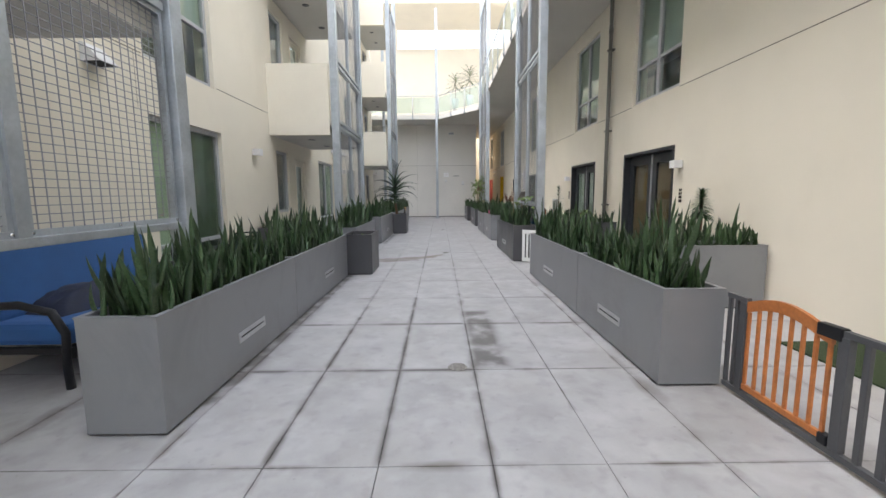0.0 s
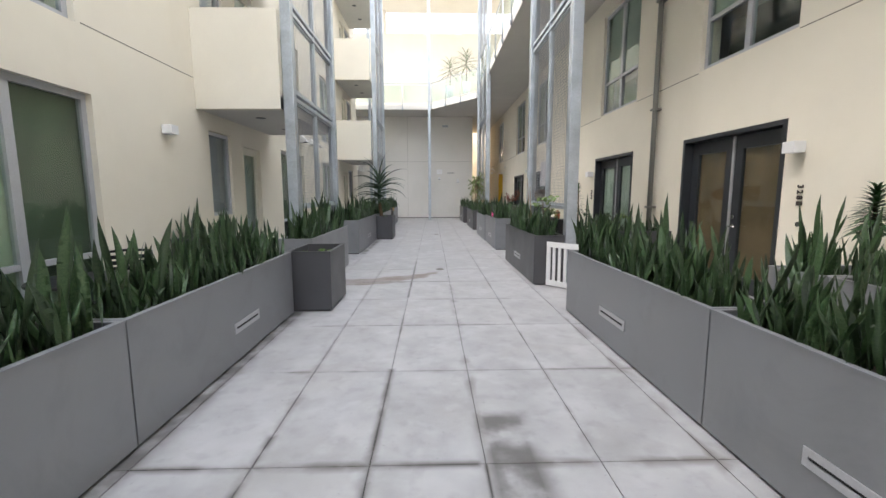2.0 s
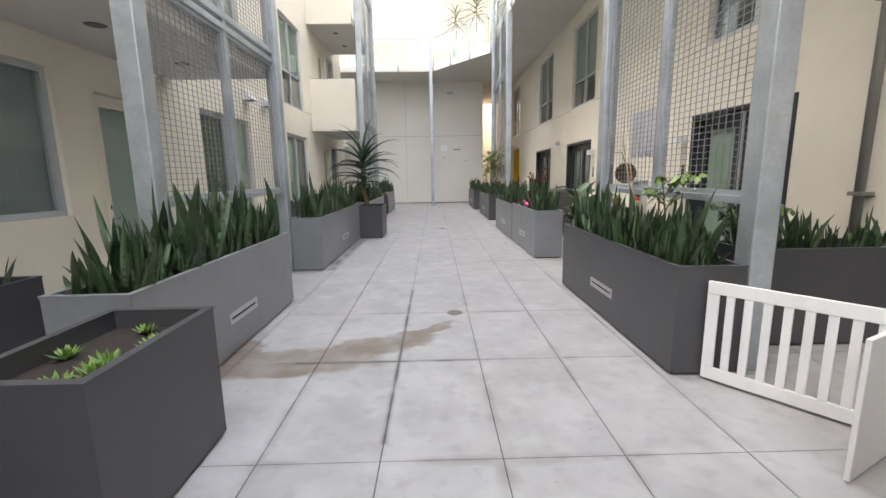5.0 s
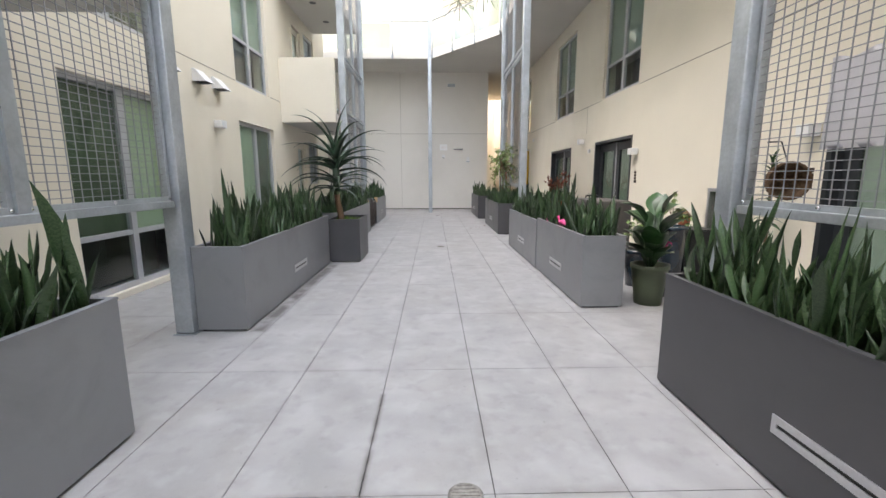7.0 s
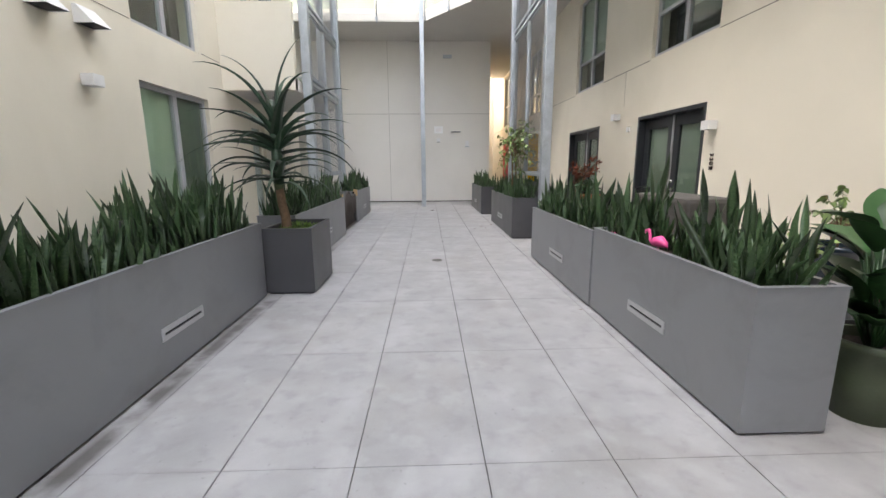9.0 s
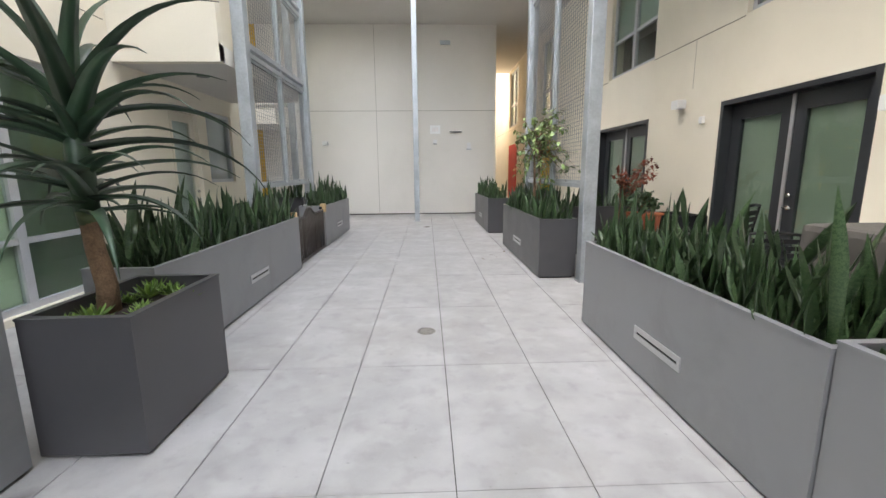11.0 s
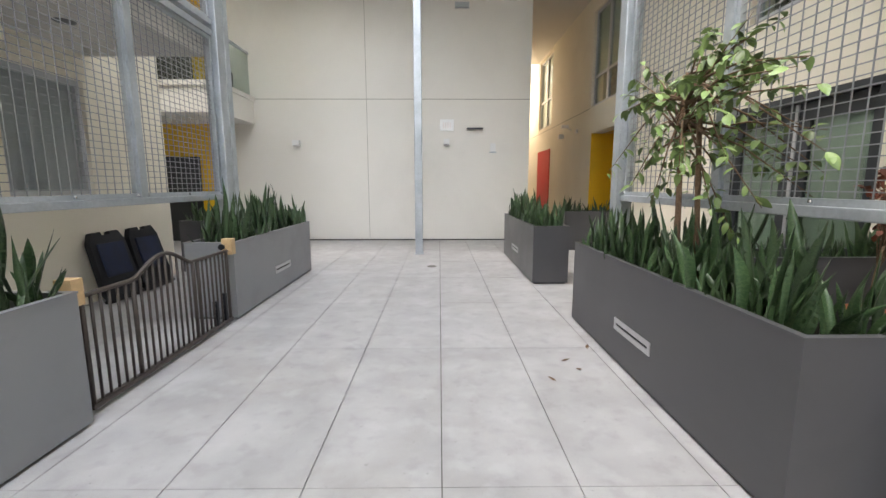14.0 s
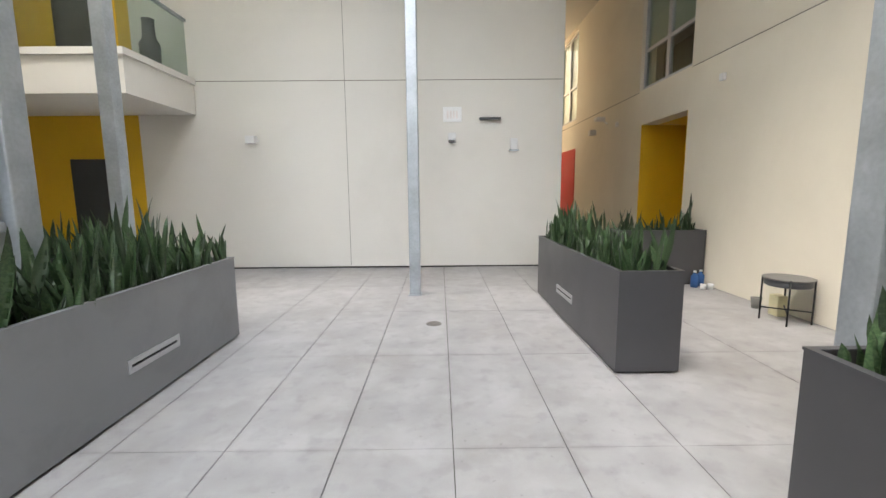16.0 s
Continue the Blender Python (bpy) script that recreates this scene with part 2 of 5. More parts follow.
VENT = material("brushed_aluminium", (0.50, 0.50, 0.52), 0.35, metal=0.6, vary=0.05, scale=4)
SLOT = material("slot_black", (0.03, 0.03, 0.03), 0.8)
SOIL = material("potting_soil", (0.035, 0.026, 0.02), 0.95, vary=0.4, scale=25, grain=180, grain_amt=0.4, bump=0.8)
GALV = material("galvanised_steel", (0.42, 0.455, 0.49), 0.42, metal=0.55, vary=0.16, scale=3.5, grain=35, grain_amt=0.07, bump=0.03, dark=(0.30, 0.33, 0.36), dark_amt=0.5, dark_scale=1.5)
WIRE = material("galvanised_wire", (0.30, 0.31, 0.33), 0.45, metal=0.5, vary=0.1)
ALU = material("anodised_frame", (0.47, 0.48, 0.51), 0.42, metal=0.25, vary=0.04)
DOORPAINT = material("charcoal_door_paint", (0.026, 0.029, 0.034), 0.38, vary=0.1, scale=3)
CHROME = material("satin_steel", (0.6, 0.6, 0.6), 0.25, metal=1.0, vary=0.05)
GLASS = glass_material("window_glass", (0.88, 0.93, 0.90))
CLEAR = glass_material("balustrade_glass", (0.80, 0.86, 0.83))
BLIND_GREEN = material("pale_green_blind", (0.50, 0.57, 0.43), 0.8, vary=0.06, scale=1.5, bump=0.05)
# grey-green of the door panes, with pale reflections put into the colour
DOOR_PANE_TONE = material("grey_green_pane_tone", (0.21, 0.245, 0.20), 0.8, vary=0.1, scale=1.5, bump=0.05)
BLIND_SHADE = material("dark_green_blind", (0.10, 0.13, 0.085), 0.8, vary=0.15, scale=2.5, bump=0.05)
FROST = material("frosted_film", (0.62, 0.64, 0.66), 0.7, vary=0.06, scale=1.5, bump=0.03)
BLIND_LILAC = material("lilac_grey_blind", (0.38, 0.36, 0.42), 0.75, vary=0.06, scale=1.5, bump=0.03)
BLIND_GREY = material("grey_green_blind", (0.38, 0.42, 0.38), 0.8, vary=0.08, scale=1.5, bump=0.05)
# very dark brown: the gloom of unlit rooms is put into the colour
ROOM_SHADE = material("dim_room_shade", (0.06, 0.055, 0.05), 0.9, vary=0.4, scale=1.5)
ROOM_WARM = material("brown_curtain", (0.17, 0.105, 0.06), 0.85, vary=0.25, scale=3)
YELLOW = material("yellow_paint", (0.72, 0.44, 0.012), 0.6, vary=0.05, scale=1.5)
RED = material("red_paint", (0.55, 0.02, 0.02), 0.55, vary=0.05, scale=1.5)
WHITE = material("white_paint", (0.76, 0.76, 0.76), 0.45, vary=0.03, bump=0.0, grain_amt=0.01)
BLACK = material("black_plastic", (0.009, 0.0095, 0.012), 0.45, vary=0.2, scale=8, spec=0.35)
WOODGATE = material("orange_stained_wood", (0.46, 0.16, 0.045), 0.4, vary=0.18, scale=9, grain=50, grain_amt=0.1)
GATEGREY = material("grey_gate_metal", (0.07, 0.072, 0.08), 0.45, vary=0.06)
GATEBROWN = material("dark_bronze_metal", (0.06, 0.048, 0.042), 0.42, metal=0.3, vary=0.1)
BLUE = material("blue_cushion_fabric", (0.035, 0.11, 0.30), 0.85, vary=0.12, scale=4, grain=300, grain_amt=0.1, bump=0.3)
NAVY = material("navy_fabric", (0.012, 0.018, 0.045), 0.8, vary=0.3, scale=8, bump=0.3)
LEAF = leaf_material("snake_plant_leaf", (0.021, 0.050, 0.018), (0.053, 0.088, 0.037), 0.38)
LEAF_ALOE = leaf_material("aloe_leaf", (0.018, 0.042, 0.024), (0.042, 0.078, 0.044), 0.42, False)
LEAF_TREE = leaf_material("shrub_leaf", (0.10, 0.165, 0.05), (0.21, 0.29, 0.09), 0.4, False)
LEAF_YUCCA = leaf_material("yucca_leaf", (0.05, 0.085, 0.03), (0.10, 0.13, 0.05), 0.5, False)
LEAF_SUCC = leaf_material("succulent_leaf", (0.10, 0.20, 0.05), (0.22, 0.33, 0.06), 0.45, False)
LEAF_RED = leaf_material("russet_leaf", (0.15, 0.035, 0.02), (0.25, 0.07, 0.035), 0.6, False)
LEAF_BROAD = leaf_material("broad_leaf", (0.018, 0.052, 0.018), (0.04, 0.09, 0.03), 0.35, False)
BARK = material("bark", (0.16, 0.10, 0.06), 0.9, vary=0.25, scale=14, grain=80, grain_amt=0.2, bump=0.7)
TERRACOTTA = material("terracotta", (0.42, 0.13, 0.065), 0.75, vary=0.1, scale=8)
OLIVE = material("olive_glaze", (0.075, 0.095, 0.055), 0.5, vary=0.1, scale=6)
TEAL = material("dark_teal_glaze", (0.012, 0.025, 0.04), 0.2, vary=0.2, scale=6, coat=0.4)
PINK = material("pink_plastic", (0.75, 0.08, 0.28), 0.4, vary=0.05)
PLY = material("pale_wood_block", (0.55, 0.38, 0.20), 0.6, vary=0.1, scale=20)
GREY_TABLE = material("grey_table_laminate", (0.16, 0.155, 0.15), 0.5, vary=0.06, scale=5)
REDSIGN = material("red_print", (0.6, 0.03, 0.03), 0.5)
WALLPIPE = material("grey_painted_pipe", (0.17, 0.165, 0.15), 0.5, vary=0.06)
PALE = material("cream_paper", (0.72, 0.66, 0.42), 0.7)
REDFAINT = material("faded_red_print", (0.86, 0.80, 0.78), 0.6)
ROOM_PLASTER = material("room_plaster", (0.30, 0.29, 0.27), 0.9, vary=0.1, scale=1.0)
BOARD = material("bright_white_board", (0.88, 0.88, 0.88), 0.4, vary=0.02, bump=0.0)
CANE = material("dry_cane", (0.24, 0.165, 0.09), 0.7, vary=0.15, scale=12)
COVER = material("grey_canvas_cover", (0.08, 0.073, 0.067), 0.85, vary=0.12, scale=5, grain=250, bump=0.3)
CLOTH = material("lilac_grey_cloth", (0.62, 0.61, 0.64), 0.85, vary=0.08, scale=5, grain=300, bump=0.2)
TURF = material("artificial_turf", (0.025, 0.045, 0.012), 0.95, vary=0.3, scale=30, grain=300, grain_amt=0.4, bump=1.0)


# ---- mesh helpers ----
def box(bm, x0, x1, y0, y1, z0, z1, bevel=0.0):
    vs = [bm.verts.new((x, y, z)) for z in (z0, z1) for x, y in ((x0, y0), (x1, y0), (x1, y1), (x0, y1))]
    fs = [bm.faces.new([vs[i] for i in f]) for f in ((3, 2, 1, 0), (4, 5, 6, 7), (0, 1, 5, 4), (1, 2, 6, 5), (2, 3, 7, 6), (3, 0, 4, 7))]
    if bevel:
        es = {e for f in fs for e in f.edges}
        bmesh.ops.bevel(bm, geom=list(es), offset=bevel, segments=2, profile=0.6, affect="EDGES")
    return bm


def blocks(*rows, bevel=0.0):
    bm = bmesh.new()
    for r in rows:
        box(bm, *r, bevel=bevel)
    return bm


def tube(bm, pts, radii, sides=8, cap=True):
    """A tube through the points with a radius at each."""
    pts = [Vector(p) for p in pts]
    if not hasattr(radii, "__len__"):
        radii = [radii] * len(pts)
    rings = []
    for i, p in enumerate(pts):
        d = (pts[min(i + 1, len(pts) - 1)] - pts[max(i - 1, 0)]).normalized()
        a = d.orthogonal().normalized() if i == 0 else (a - d * a.dot(d)).normalized()
        c = d.cross(a)
        rings.append([bm.verts.new(p + (a * math.cos(k * 2 * math.pi / sides) + c * math.sin(k * 2 * math.pi / sides)) * radii[i]) for k in range(sides)])
    for r0, r1 in zip(rings, rings[1:]):
        for k in range(sides):
            f = bm.faces.new((r0[k], r0[(k + 1) % sides], r1[(k + 1) % sides], r1[k]))
            f.smooth = True
    if cap:
        bm.faces.new(rings[0][::-1])
        bm.faces.new(rings[-1])
    return bm


def lathe(bm, profile, cx=0, cy=0, sides=28):
    """A turned shape from (radius, height) pairs."""
    rings = [[bm.verts.new((cx + r * math.cos(2 * math.pi * k / sides), cy + r * math.sin(2 * math.pi * k / sides), z)) for k in range(sides)] for r, z in profile]
    for r0, r1 in zip(rings, rings[1:]):
        for k in range(sides):
            f = bm.faces.new((r0[k], r0[(k + 1) % sides], r1[(k + 1) % sides], r1[k]))
            f.smooth = True
    bm.faces.new(rings[0][::-1])
    bm.faces.new(rings[-1])
    return bm


def mesh_of(bm, name, mat):
    bmesh.ops.recalc_face_normals(bm, faces=bm.faces)
    me = bpy.data.meshes.new(name)
    bm.to_mesh(me)
    bm.free()
    me.materials.append(mat)
    return me


def thing(name, bm, mat, label="", category="", group="", kind=""):
    """A top-level mesh, or an Empty where bm is None."""
    ob = new(name, mesh_of(bm, name, mat) if bm else None)
    return tagged(ob, label, category, group, kind)


def part(name, bm, mat, parent, label=""):
    ob = new(name, mesh_of(bm, name, mat) if isinstance(bm, bmesh.types.BMesh) else bm)
    ob.parent = parent
    return tagged(ob, label)


def at(ob, x, y, z, rx=0, ry=0, rz=0):
    ob.matrix_basis = pose(x, y, z, rx, ry, rz)
    return ob


# ---- plan ----
XR, XL, YEND = 4.2, -3.9, 29.45
SOFF = 6.12
H = 16.8
HW = 12.9
YBACK = -9.0


def wall_x(name, x0, x1, y0, y1, z0, z1, holes, mat):
    """A wall along y with rectangular openings (y0, y1, z0, z1) cut through it."""
    bm = bmesh.new()
    ys = sorted({y0, y1, *[h[0] for h in holes], *[h[1] for h in holes]})
    for a, b in zip(ys, ys[1:]):
        cuts = sorted([(h[2], h[3]) for h in holes if h[0] <= a and h[1] >= b])
        z = z0
        for c0, c1 in cuts:
            if c0 > z:
                box(bm, x0, x1, a, b, z, c0)
            z = c1
        if z < z1:
            box(bm, x0, x1, a, b, z, z1)
    bmesh.ops.remove_doubles(bm, verts=bm.verts, dist=0.0005)
    inner = [f for f in bm.faces if all(len(e.link_faces) > 2 for e in f.edges)]
    bmesh.ops.delete(bm, geom=inner, context="FACES_ONLY")
    return thing(name, bm, mat, "cream stucco wall with window and door openings", "wall", kind="structure")


RDOORS = [(7.84, 9.95), (11.78, 13.85), (18.48, 20.6), (22.57, 24.78)]
RWINS = [(7.82, 9.66), (11.76, 13.64), (18.38, 20.3), (22.52, 24.45), (28.42, 30.2)]
DTOP, WBOT, WTOP = 2.36, 3.38, 5.72
rholes = [(a, b, 0.0, DTOP) for a, b in RDOORS] + [(a, b, WBOT, WTOP) for a, b in RWINS]
rholes += [(28.45, 30.05, 0.0, 2.71), (34.2, 36.05, 0.0, 2.66), (34.2, 36.1, 3.5, 6.0)]
wall_x("wall_right", XR, XR + 0.3, YBACK, 40, 0, HW, rholes, STUCCO)

A0, A1, A2 = (0.8, 4.0), (10.05, 13.25), (20.6, 24.0)
LWINS = [(5.95, 7.85), (13.95, 15.9), (18.13, 19.97)]
BWINS = [(10.4, 11.2, 1.1, 2.58), (22.87, 23.9, 1.28, 2.58)]
BDOORS = [(11.68, 12.62), (21.72, 22.6)]
lholes = []
for a, b in LWINS:
    lholes += [(a, b, 0.08, 2.61), (a, b - 0.12, 3.34, 5.6)]
for k in range(3):
    lholes += [(a, b, c + 3.15 * k, d + 3.15 * k) for a, b, c, d in BWINS]
    lholes += [(a, b, 3.15 * k, 2.5 + 3.15 * k) for a, b in BDOORS]
wall_x("wall_left", XL - 0.3, XL, YBACK, 25.3, 0, HW, lholes, STUCCO)


def slab_wall(name, rows, mat, label, category="wall"):
    return thing(name, blocks(*rows), mat, label, category, kind="structure")


# end wall, corridor and the wing behind it
slab_wall("wall_end", [(-5.3, 2.46, YEND, YEND + 0.3, 0.03, SOFF)], WHITE_STUCCO, "white stucco end wall with shallow reveal joints")
# gap from 11.65 to 13.45: bright sky stands for a sunlit wall band
slab_wall("wall_end_upper", [(-7, XR, 31.5, 31.8, SOFF + 0.3, 11.65), (-7, XR, 31.5, 31.8, 13.45, H)], STUCCO, "cream stucco wall above the bridge")
slab_wall("wall_corridor_side", [(2.16, 2.46, YEND + 0.302, 40, 0, SOFF)], STUCCO, "cream stucco corridor wall")
slab_wall("wall_corridor_end", [(2.46, XR, 40, 40.3, 0, H)], STUCCO, "cream stucco wall closing the corridor")
# unseen wall added behind the camera, kept low so light comes over it
slab_wall("wall_back_unseen", [(-8, XR + 0.3, YBACK - 0.3, YBACK, 0, 5)], STUCCO, "unseen cream stucco wall behind the courtyard, low enough to let light in")
slab_wall("wall_left_corner", [(-7.5, XL - 0.302, 25.0, 25.3, 0, HW)], STUCCO, "cream stucco corner wall")

# floor: a dark bed with separate cast slabs
floor = thing("floor", blocks((-60, 60, -60, 90, -0.3, -0.012)), GROUT, "grey concrete paving cast in rectangular slabs", "floor", kind="structure")
XJ = [-7.5, -5.6, -3.9, -2.75, -1.69, -1.034, -0.392, 0.25, 0.893, 1.544, 2.85, 4.2, 5.0]
YJ = [-4.0, -1.8, -0.4, 0.95, 2.27, 3.585, 4.91, 6.17, 7.43, 8.64, 9.85, 11.05, 12.385, 13.76, 15.06, 16.36, 17.66, 19.07, 20.48, 22.18, 23.61, 25.0, 26.4, 27.8, 29.46, 33, 36.5, 40]

# ceilings: soffit of the right walkway, the bridge and the end passage
def sheet(name, pts, z0, z1, mat, label, category, kind="structure"):
    bm = bmesh.new()
    lo = [bm.verts.new((x, y, z0)) for x, y in pts]
    hi = [bm.verts.new((x, y, z1)) for x, y in pts]
    bm.faces.new(lo[::-1])
    bm.faces.new(hi)
    for i in range(len(pts)):
        j = (i + 1) % len(pts)
        bm.faces.new((lo[i], lo[j], hi[j], hi[i]))
    return thing(name, bm, mat, label, category, kind=kind)


# the stretch before y 9.9 is unseen, added to shade the near right wall
BR = [(2.2, YBACK), (XR, YBACK), (XR, 31.5), (-7.5, 31.5), (-7.5, 27.2), (-0.1, 27.2), (2.2, 24.2)]
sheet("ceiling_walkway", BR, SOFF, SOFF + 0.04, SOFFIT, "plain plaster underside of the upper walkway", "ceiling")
sheet("walkway_slab", BR, SOFF + 0.04, SOFF + 0.26, WHITE_STUCCO, "cream edge of the upper walkway slab", "walkway")


sheet("ceiling_upper_bridge", [(-7.5, 29.9), (XR, 29.9), (XR, 31.49), (-7.5, 31.49)], 13.48, 13.8, WHITE_STUCCO, "plain plaster underside of the top bridge", "ceiling")


def balustrade(p, q, z, n):
    """Glass panels with steel posts and a top rail, from p to q."""
    a, b = Vector((*p, z)), Vector((*q, z))
    d = (b - a).normalized()
    ob = thing("glass_balustrade", None, None, "clear glass balustrade with slim steel posts and rail", "balustrade", "walkway balustrades")
    side = Vector((-d.y, d.x, 0))
    for i in range(n):
        u, v = a + (b - a) * (i / n), a + (b - a) * ((i + 1) / n)
        bm = bmesh.new()
        tube(bm, [u + Vector((0, 0, -0.3)), u + Vector((0, 0, 1.12))], 0.024, 8)
        part("post", bm, GALV, ob)
        bm = bmesh.new()
        box(bm, 0, (v - u).length - 0.1, -0.006, 0.006, 0.1, 1.02)
        pane = part("pane", bm, CLEAR, ob, "pale glass pane")
        pane.visible_shadow = False
        pane.matrix_basis = Matrix.Translation(u + d * 0.05) @ Matrix.Rotation(math.atan2(d.y, d.x), 4, "Z")
        bm = bmesh.new()
        lathe(bm, [(0.05, -0.02), (0.05, 0.02)], sides=12)
        cap = part("fixing", bm, GALV, ob)
        cap.matrix_basis = Matrix.Translation(u + Vector((0, 0, -0.18)) - side * 0.02) @ Matrix.Rotation(math.atan2(d.y, d.x), 4, "Z") @ Matrix.Rotation(math.pi / 2, 4, "X")
    bm = bmesh.new()
    tube(bm, [a + Vector((0, 0, 1.12)), b + Vector((0, 0, 1.12))], 0.022, 8)
    part("top_rail", bm, GALV, ob)
    return ob


# roof slab added to keep open sky off the upper end wall
sheet("shade_roof_over_bridge", [(-7.5, 27.6), (XR, 27.6), (XR, 32.0), (-7.5, 32.0)], 13.05, 13.5, STUCCO, "cream roof added high above the bridge to shade the wall", "roof")
for xs in (-6.0, -3.0, 3.0):
    slab_wall("roof_post", [(xs - 0.1, xs + 0.1, 31.55, 31.75, 10.952, 13.048)], STUCCO, "cream post below the roof", "column")
zb = SOFF + 0.26
balustrade((-7.4, 27.17), (-0.2, 27.17), zb, 5)
balustrade((-0.05, 27.12), (2.17, 24.22), zb, 3)
# follows the added walkway stretch too, out of view before y 9.9
balustrade((2.17, 24.1), (2.17, -8.9), zb, 22)
balustrade((-7.4, 29.87), (4.1, 29.87), 13.8, 6)

# left balconies: slab, near and front parapet walls, each storey
for (a, b) in (A0, A1, A2):
    for k in range(3):
        z = 2.88 + 3.15 * k
        ob = thing("balcony", None, None, "cream stucco balcony with a solid parapet", "balcony", "left balconies")
        part("slab", blocks((XL + 0.002, -2.52, a, b - 0.003, z + 0.004, z + 0.22)), WHITE_STUCCO, ob)
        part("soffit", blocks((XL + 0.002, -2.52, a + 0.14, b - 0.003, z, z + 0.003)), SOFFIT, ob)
        part("near_parapet", blocks((-3.897, -2.52, a - 0.003, a + 0.13, z - 0.003, z + 1.56)), STUCCO, ob)
        for yy in (a + 0.9, a + 2.3):
            part("downlight", lathe(bmesh.new(), [(0.07, z - 0.006), (0.09, z - 0.004), (0.09, z - 0.0005)], -3.2, yy, 20), GATEGREY, ob, "round recessed downlight")
# end balcony with glass on the left
ob = thing("balcony", None, None, "cream balcony with moulded edge and glass screen", "balcony")
part("slab", blocks((-7.5, -4.25, 27.7, YEND - 0.002, 2.86, 3.38)), WHITE_STUCCO, ob)
part("coping", blocks((-7.5, -4.21, 27.66, YEND - 0.002, 3.383, 3.48)), WHITE_STUCCO, ob)
gp = part("pane", blocks((-4.32, -4.31, 27.75, YEND - 0.05, 3.5, 4.45)), CLEAR, ob, "clear glass pane")
gp.visible_shadow = False
gp = part("pane", blocks((-7.4, -4.35, 27.72, 27.73, 3.5, 4.45)), CLEAR, ob, "clear glass pane")
gp.visible_shadow = False
part("top_rail", blocks((-4.34, -4.29, 27.7, YEND - 0.02, 4.452, 4.5), (-7.4, -4.343, 27.7, 27.75, 4.452, 4.5)), GALV, ob)
# yellow recess at the left end and the yellow niche on the right
slab_wall("wall_yellow_recess", [(-7.5, -5.302, YEND, YEND + 0.3, 0, SOFF)], YELLOW, "yellow painted wall at the passage end")
ydoor = thing("door_dark", blocks((-6.6, -5.65, YEND - 0.05, YEND - 0.004, 0.0, 2.08)), DOORPAINT, "dark brown door in the yellow wall", "door")
thing("door_dark", blocks((-6.6, -5.65, YEND - 0.05, YEND - 0.004, 3.482, 5.55)), DOORPAINT, "dark brown door behind the end balcony", "door")
thing("planter_urn", lathe(bmesh.new(), [(0.14, 3.482), (0.16, 3.9), (0.1, 4.0), (0.09, 4.28), (0.1, 4.3)], -4.62, 28.9, 20), GATEGREY, "dark grey urn on the end balcony", "urn")
# wall added at the west end to keep light off the yellow recess
slab_wall("passage_west_light_block", [(-7.8, -7.502, 25.0, 31.5, 0, SOFF)], STUCCO, "added cream wall that blocks light at the side passage")
slab_wall("wall_yellow_niche", [(XR + 0.302, XR + 1.0, 30.053, 30.3, 0, 2.71), (XR + 0.302, XR + 1.0, 28.2, 28.447, 0, 2.71), (XR + 1.0, XR + 1.2, 28.2, 30.3, 0, 2.71), (XR + 0.302, XR + 1.0, 28.45, 30.05, 2.712, 2.79)], YELLOW, "yellow painted entrance niche")
for nm, y0, y1 in (("niche_lining_near", 28.452, 28.46), ("niche_lining_far", 30.04, 30.048)):
    slab_wall(nm, [(XR - 0.002, XR + 0.302, y0, y1, 0, 2.708)], YELLOW, "yellow painted reveal of the niche")
slab_wall("red_door", [(XR - 0.02, XR + 0.06, 34.2, 36.05, 0, 2.66)], RED, "red painted door in the corridor", "door")


# unseen rooms added behind the walls to darken the windows: storey floors and a back wall on each side
for nm, xa, xb, xw in (("right", XR + 0.302, 6.3, 6.3), ("left", -6.3, XL - 0.302, -6.6)):
    y1 = 28.1 if nm == "right" else 24.99
    slab_wall("unseen_rooms_" + nm + "_floors", [(xa, xb, YBACK, y1, z, z + 0.2) for z in (2.85, 6.15, 9.2, 12.6)], ROOM_PLASTER, "unseen storey floors added behind the windows to darken them", "floor")
    slab_wall("unseen_rooms_" + nm + "_back", [(xw, xw + 0.3, YBACK, y1, 0, HW)], ROOM_PLASTER, "unseen back wall added to keep light out of the rooms")
# unseen closure that stops sky showing through the last windows
slab_wall("unseen_right_end_room", [(XR + 0.302, 6.3, 28.101, 31.4, 6.15, 6.35), (6.3, 6.6, 28.101, 31.4, 2.85, H), (XR + 0.302, 6.6, 31.4, 31.6, 2.85, H), (XR + 0.302, 6.3, 28.101, 31.4, 2.85, 3.05), (XR + 0.302, 6.3, 28.101, 31.4, 9.2, 9.4)], ROOM_PLASTER, "unseen walls and floors added to keep light out of the last room")
# ceiling added over the corridor to block the white skylight
sheet("corridor_sky_cover", [(2.46, 31.505), (XR, 31.505), (XR, 36.5), (2.46, 36.5)], SOFF, SOFF + 0.2, SOFFIT, "added plaster ceiling that keeps skylight out of the corridor", "ceiling")
# added warm fill light with no fixture, to tint the corridor walls
lamp = new("corridor_warm_fill", bpy.data.lights.new("corridor_warm_fill", "POINT"))
lamp.data.energy, lamp.data.color, lamp.data.shadow_soft_size = 22, (1.0, 0.74, 0.46), 0.15
lamp.location = (3.2, 36.9, 4.6)

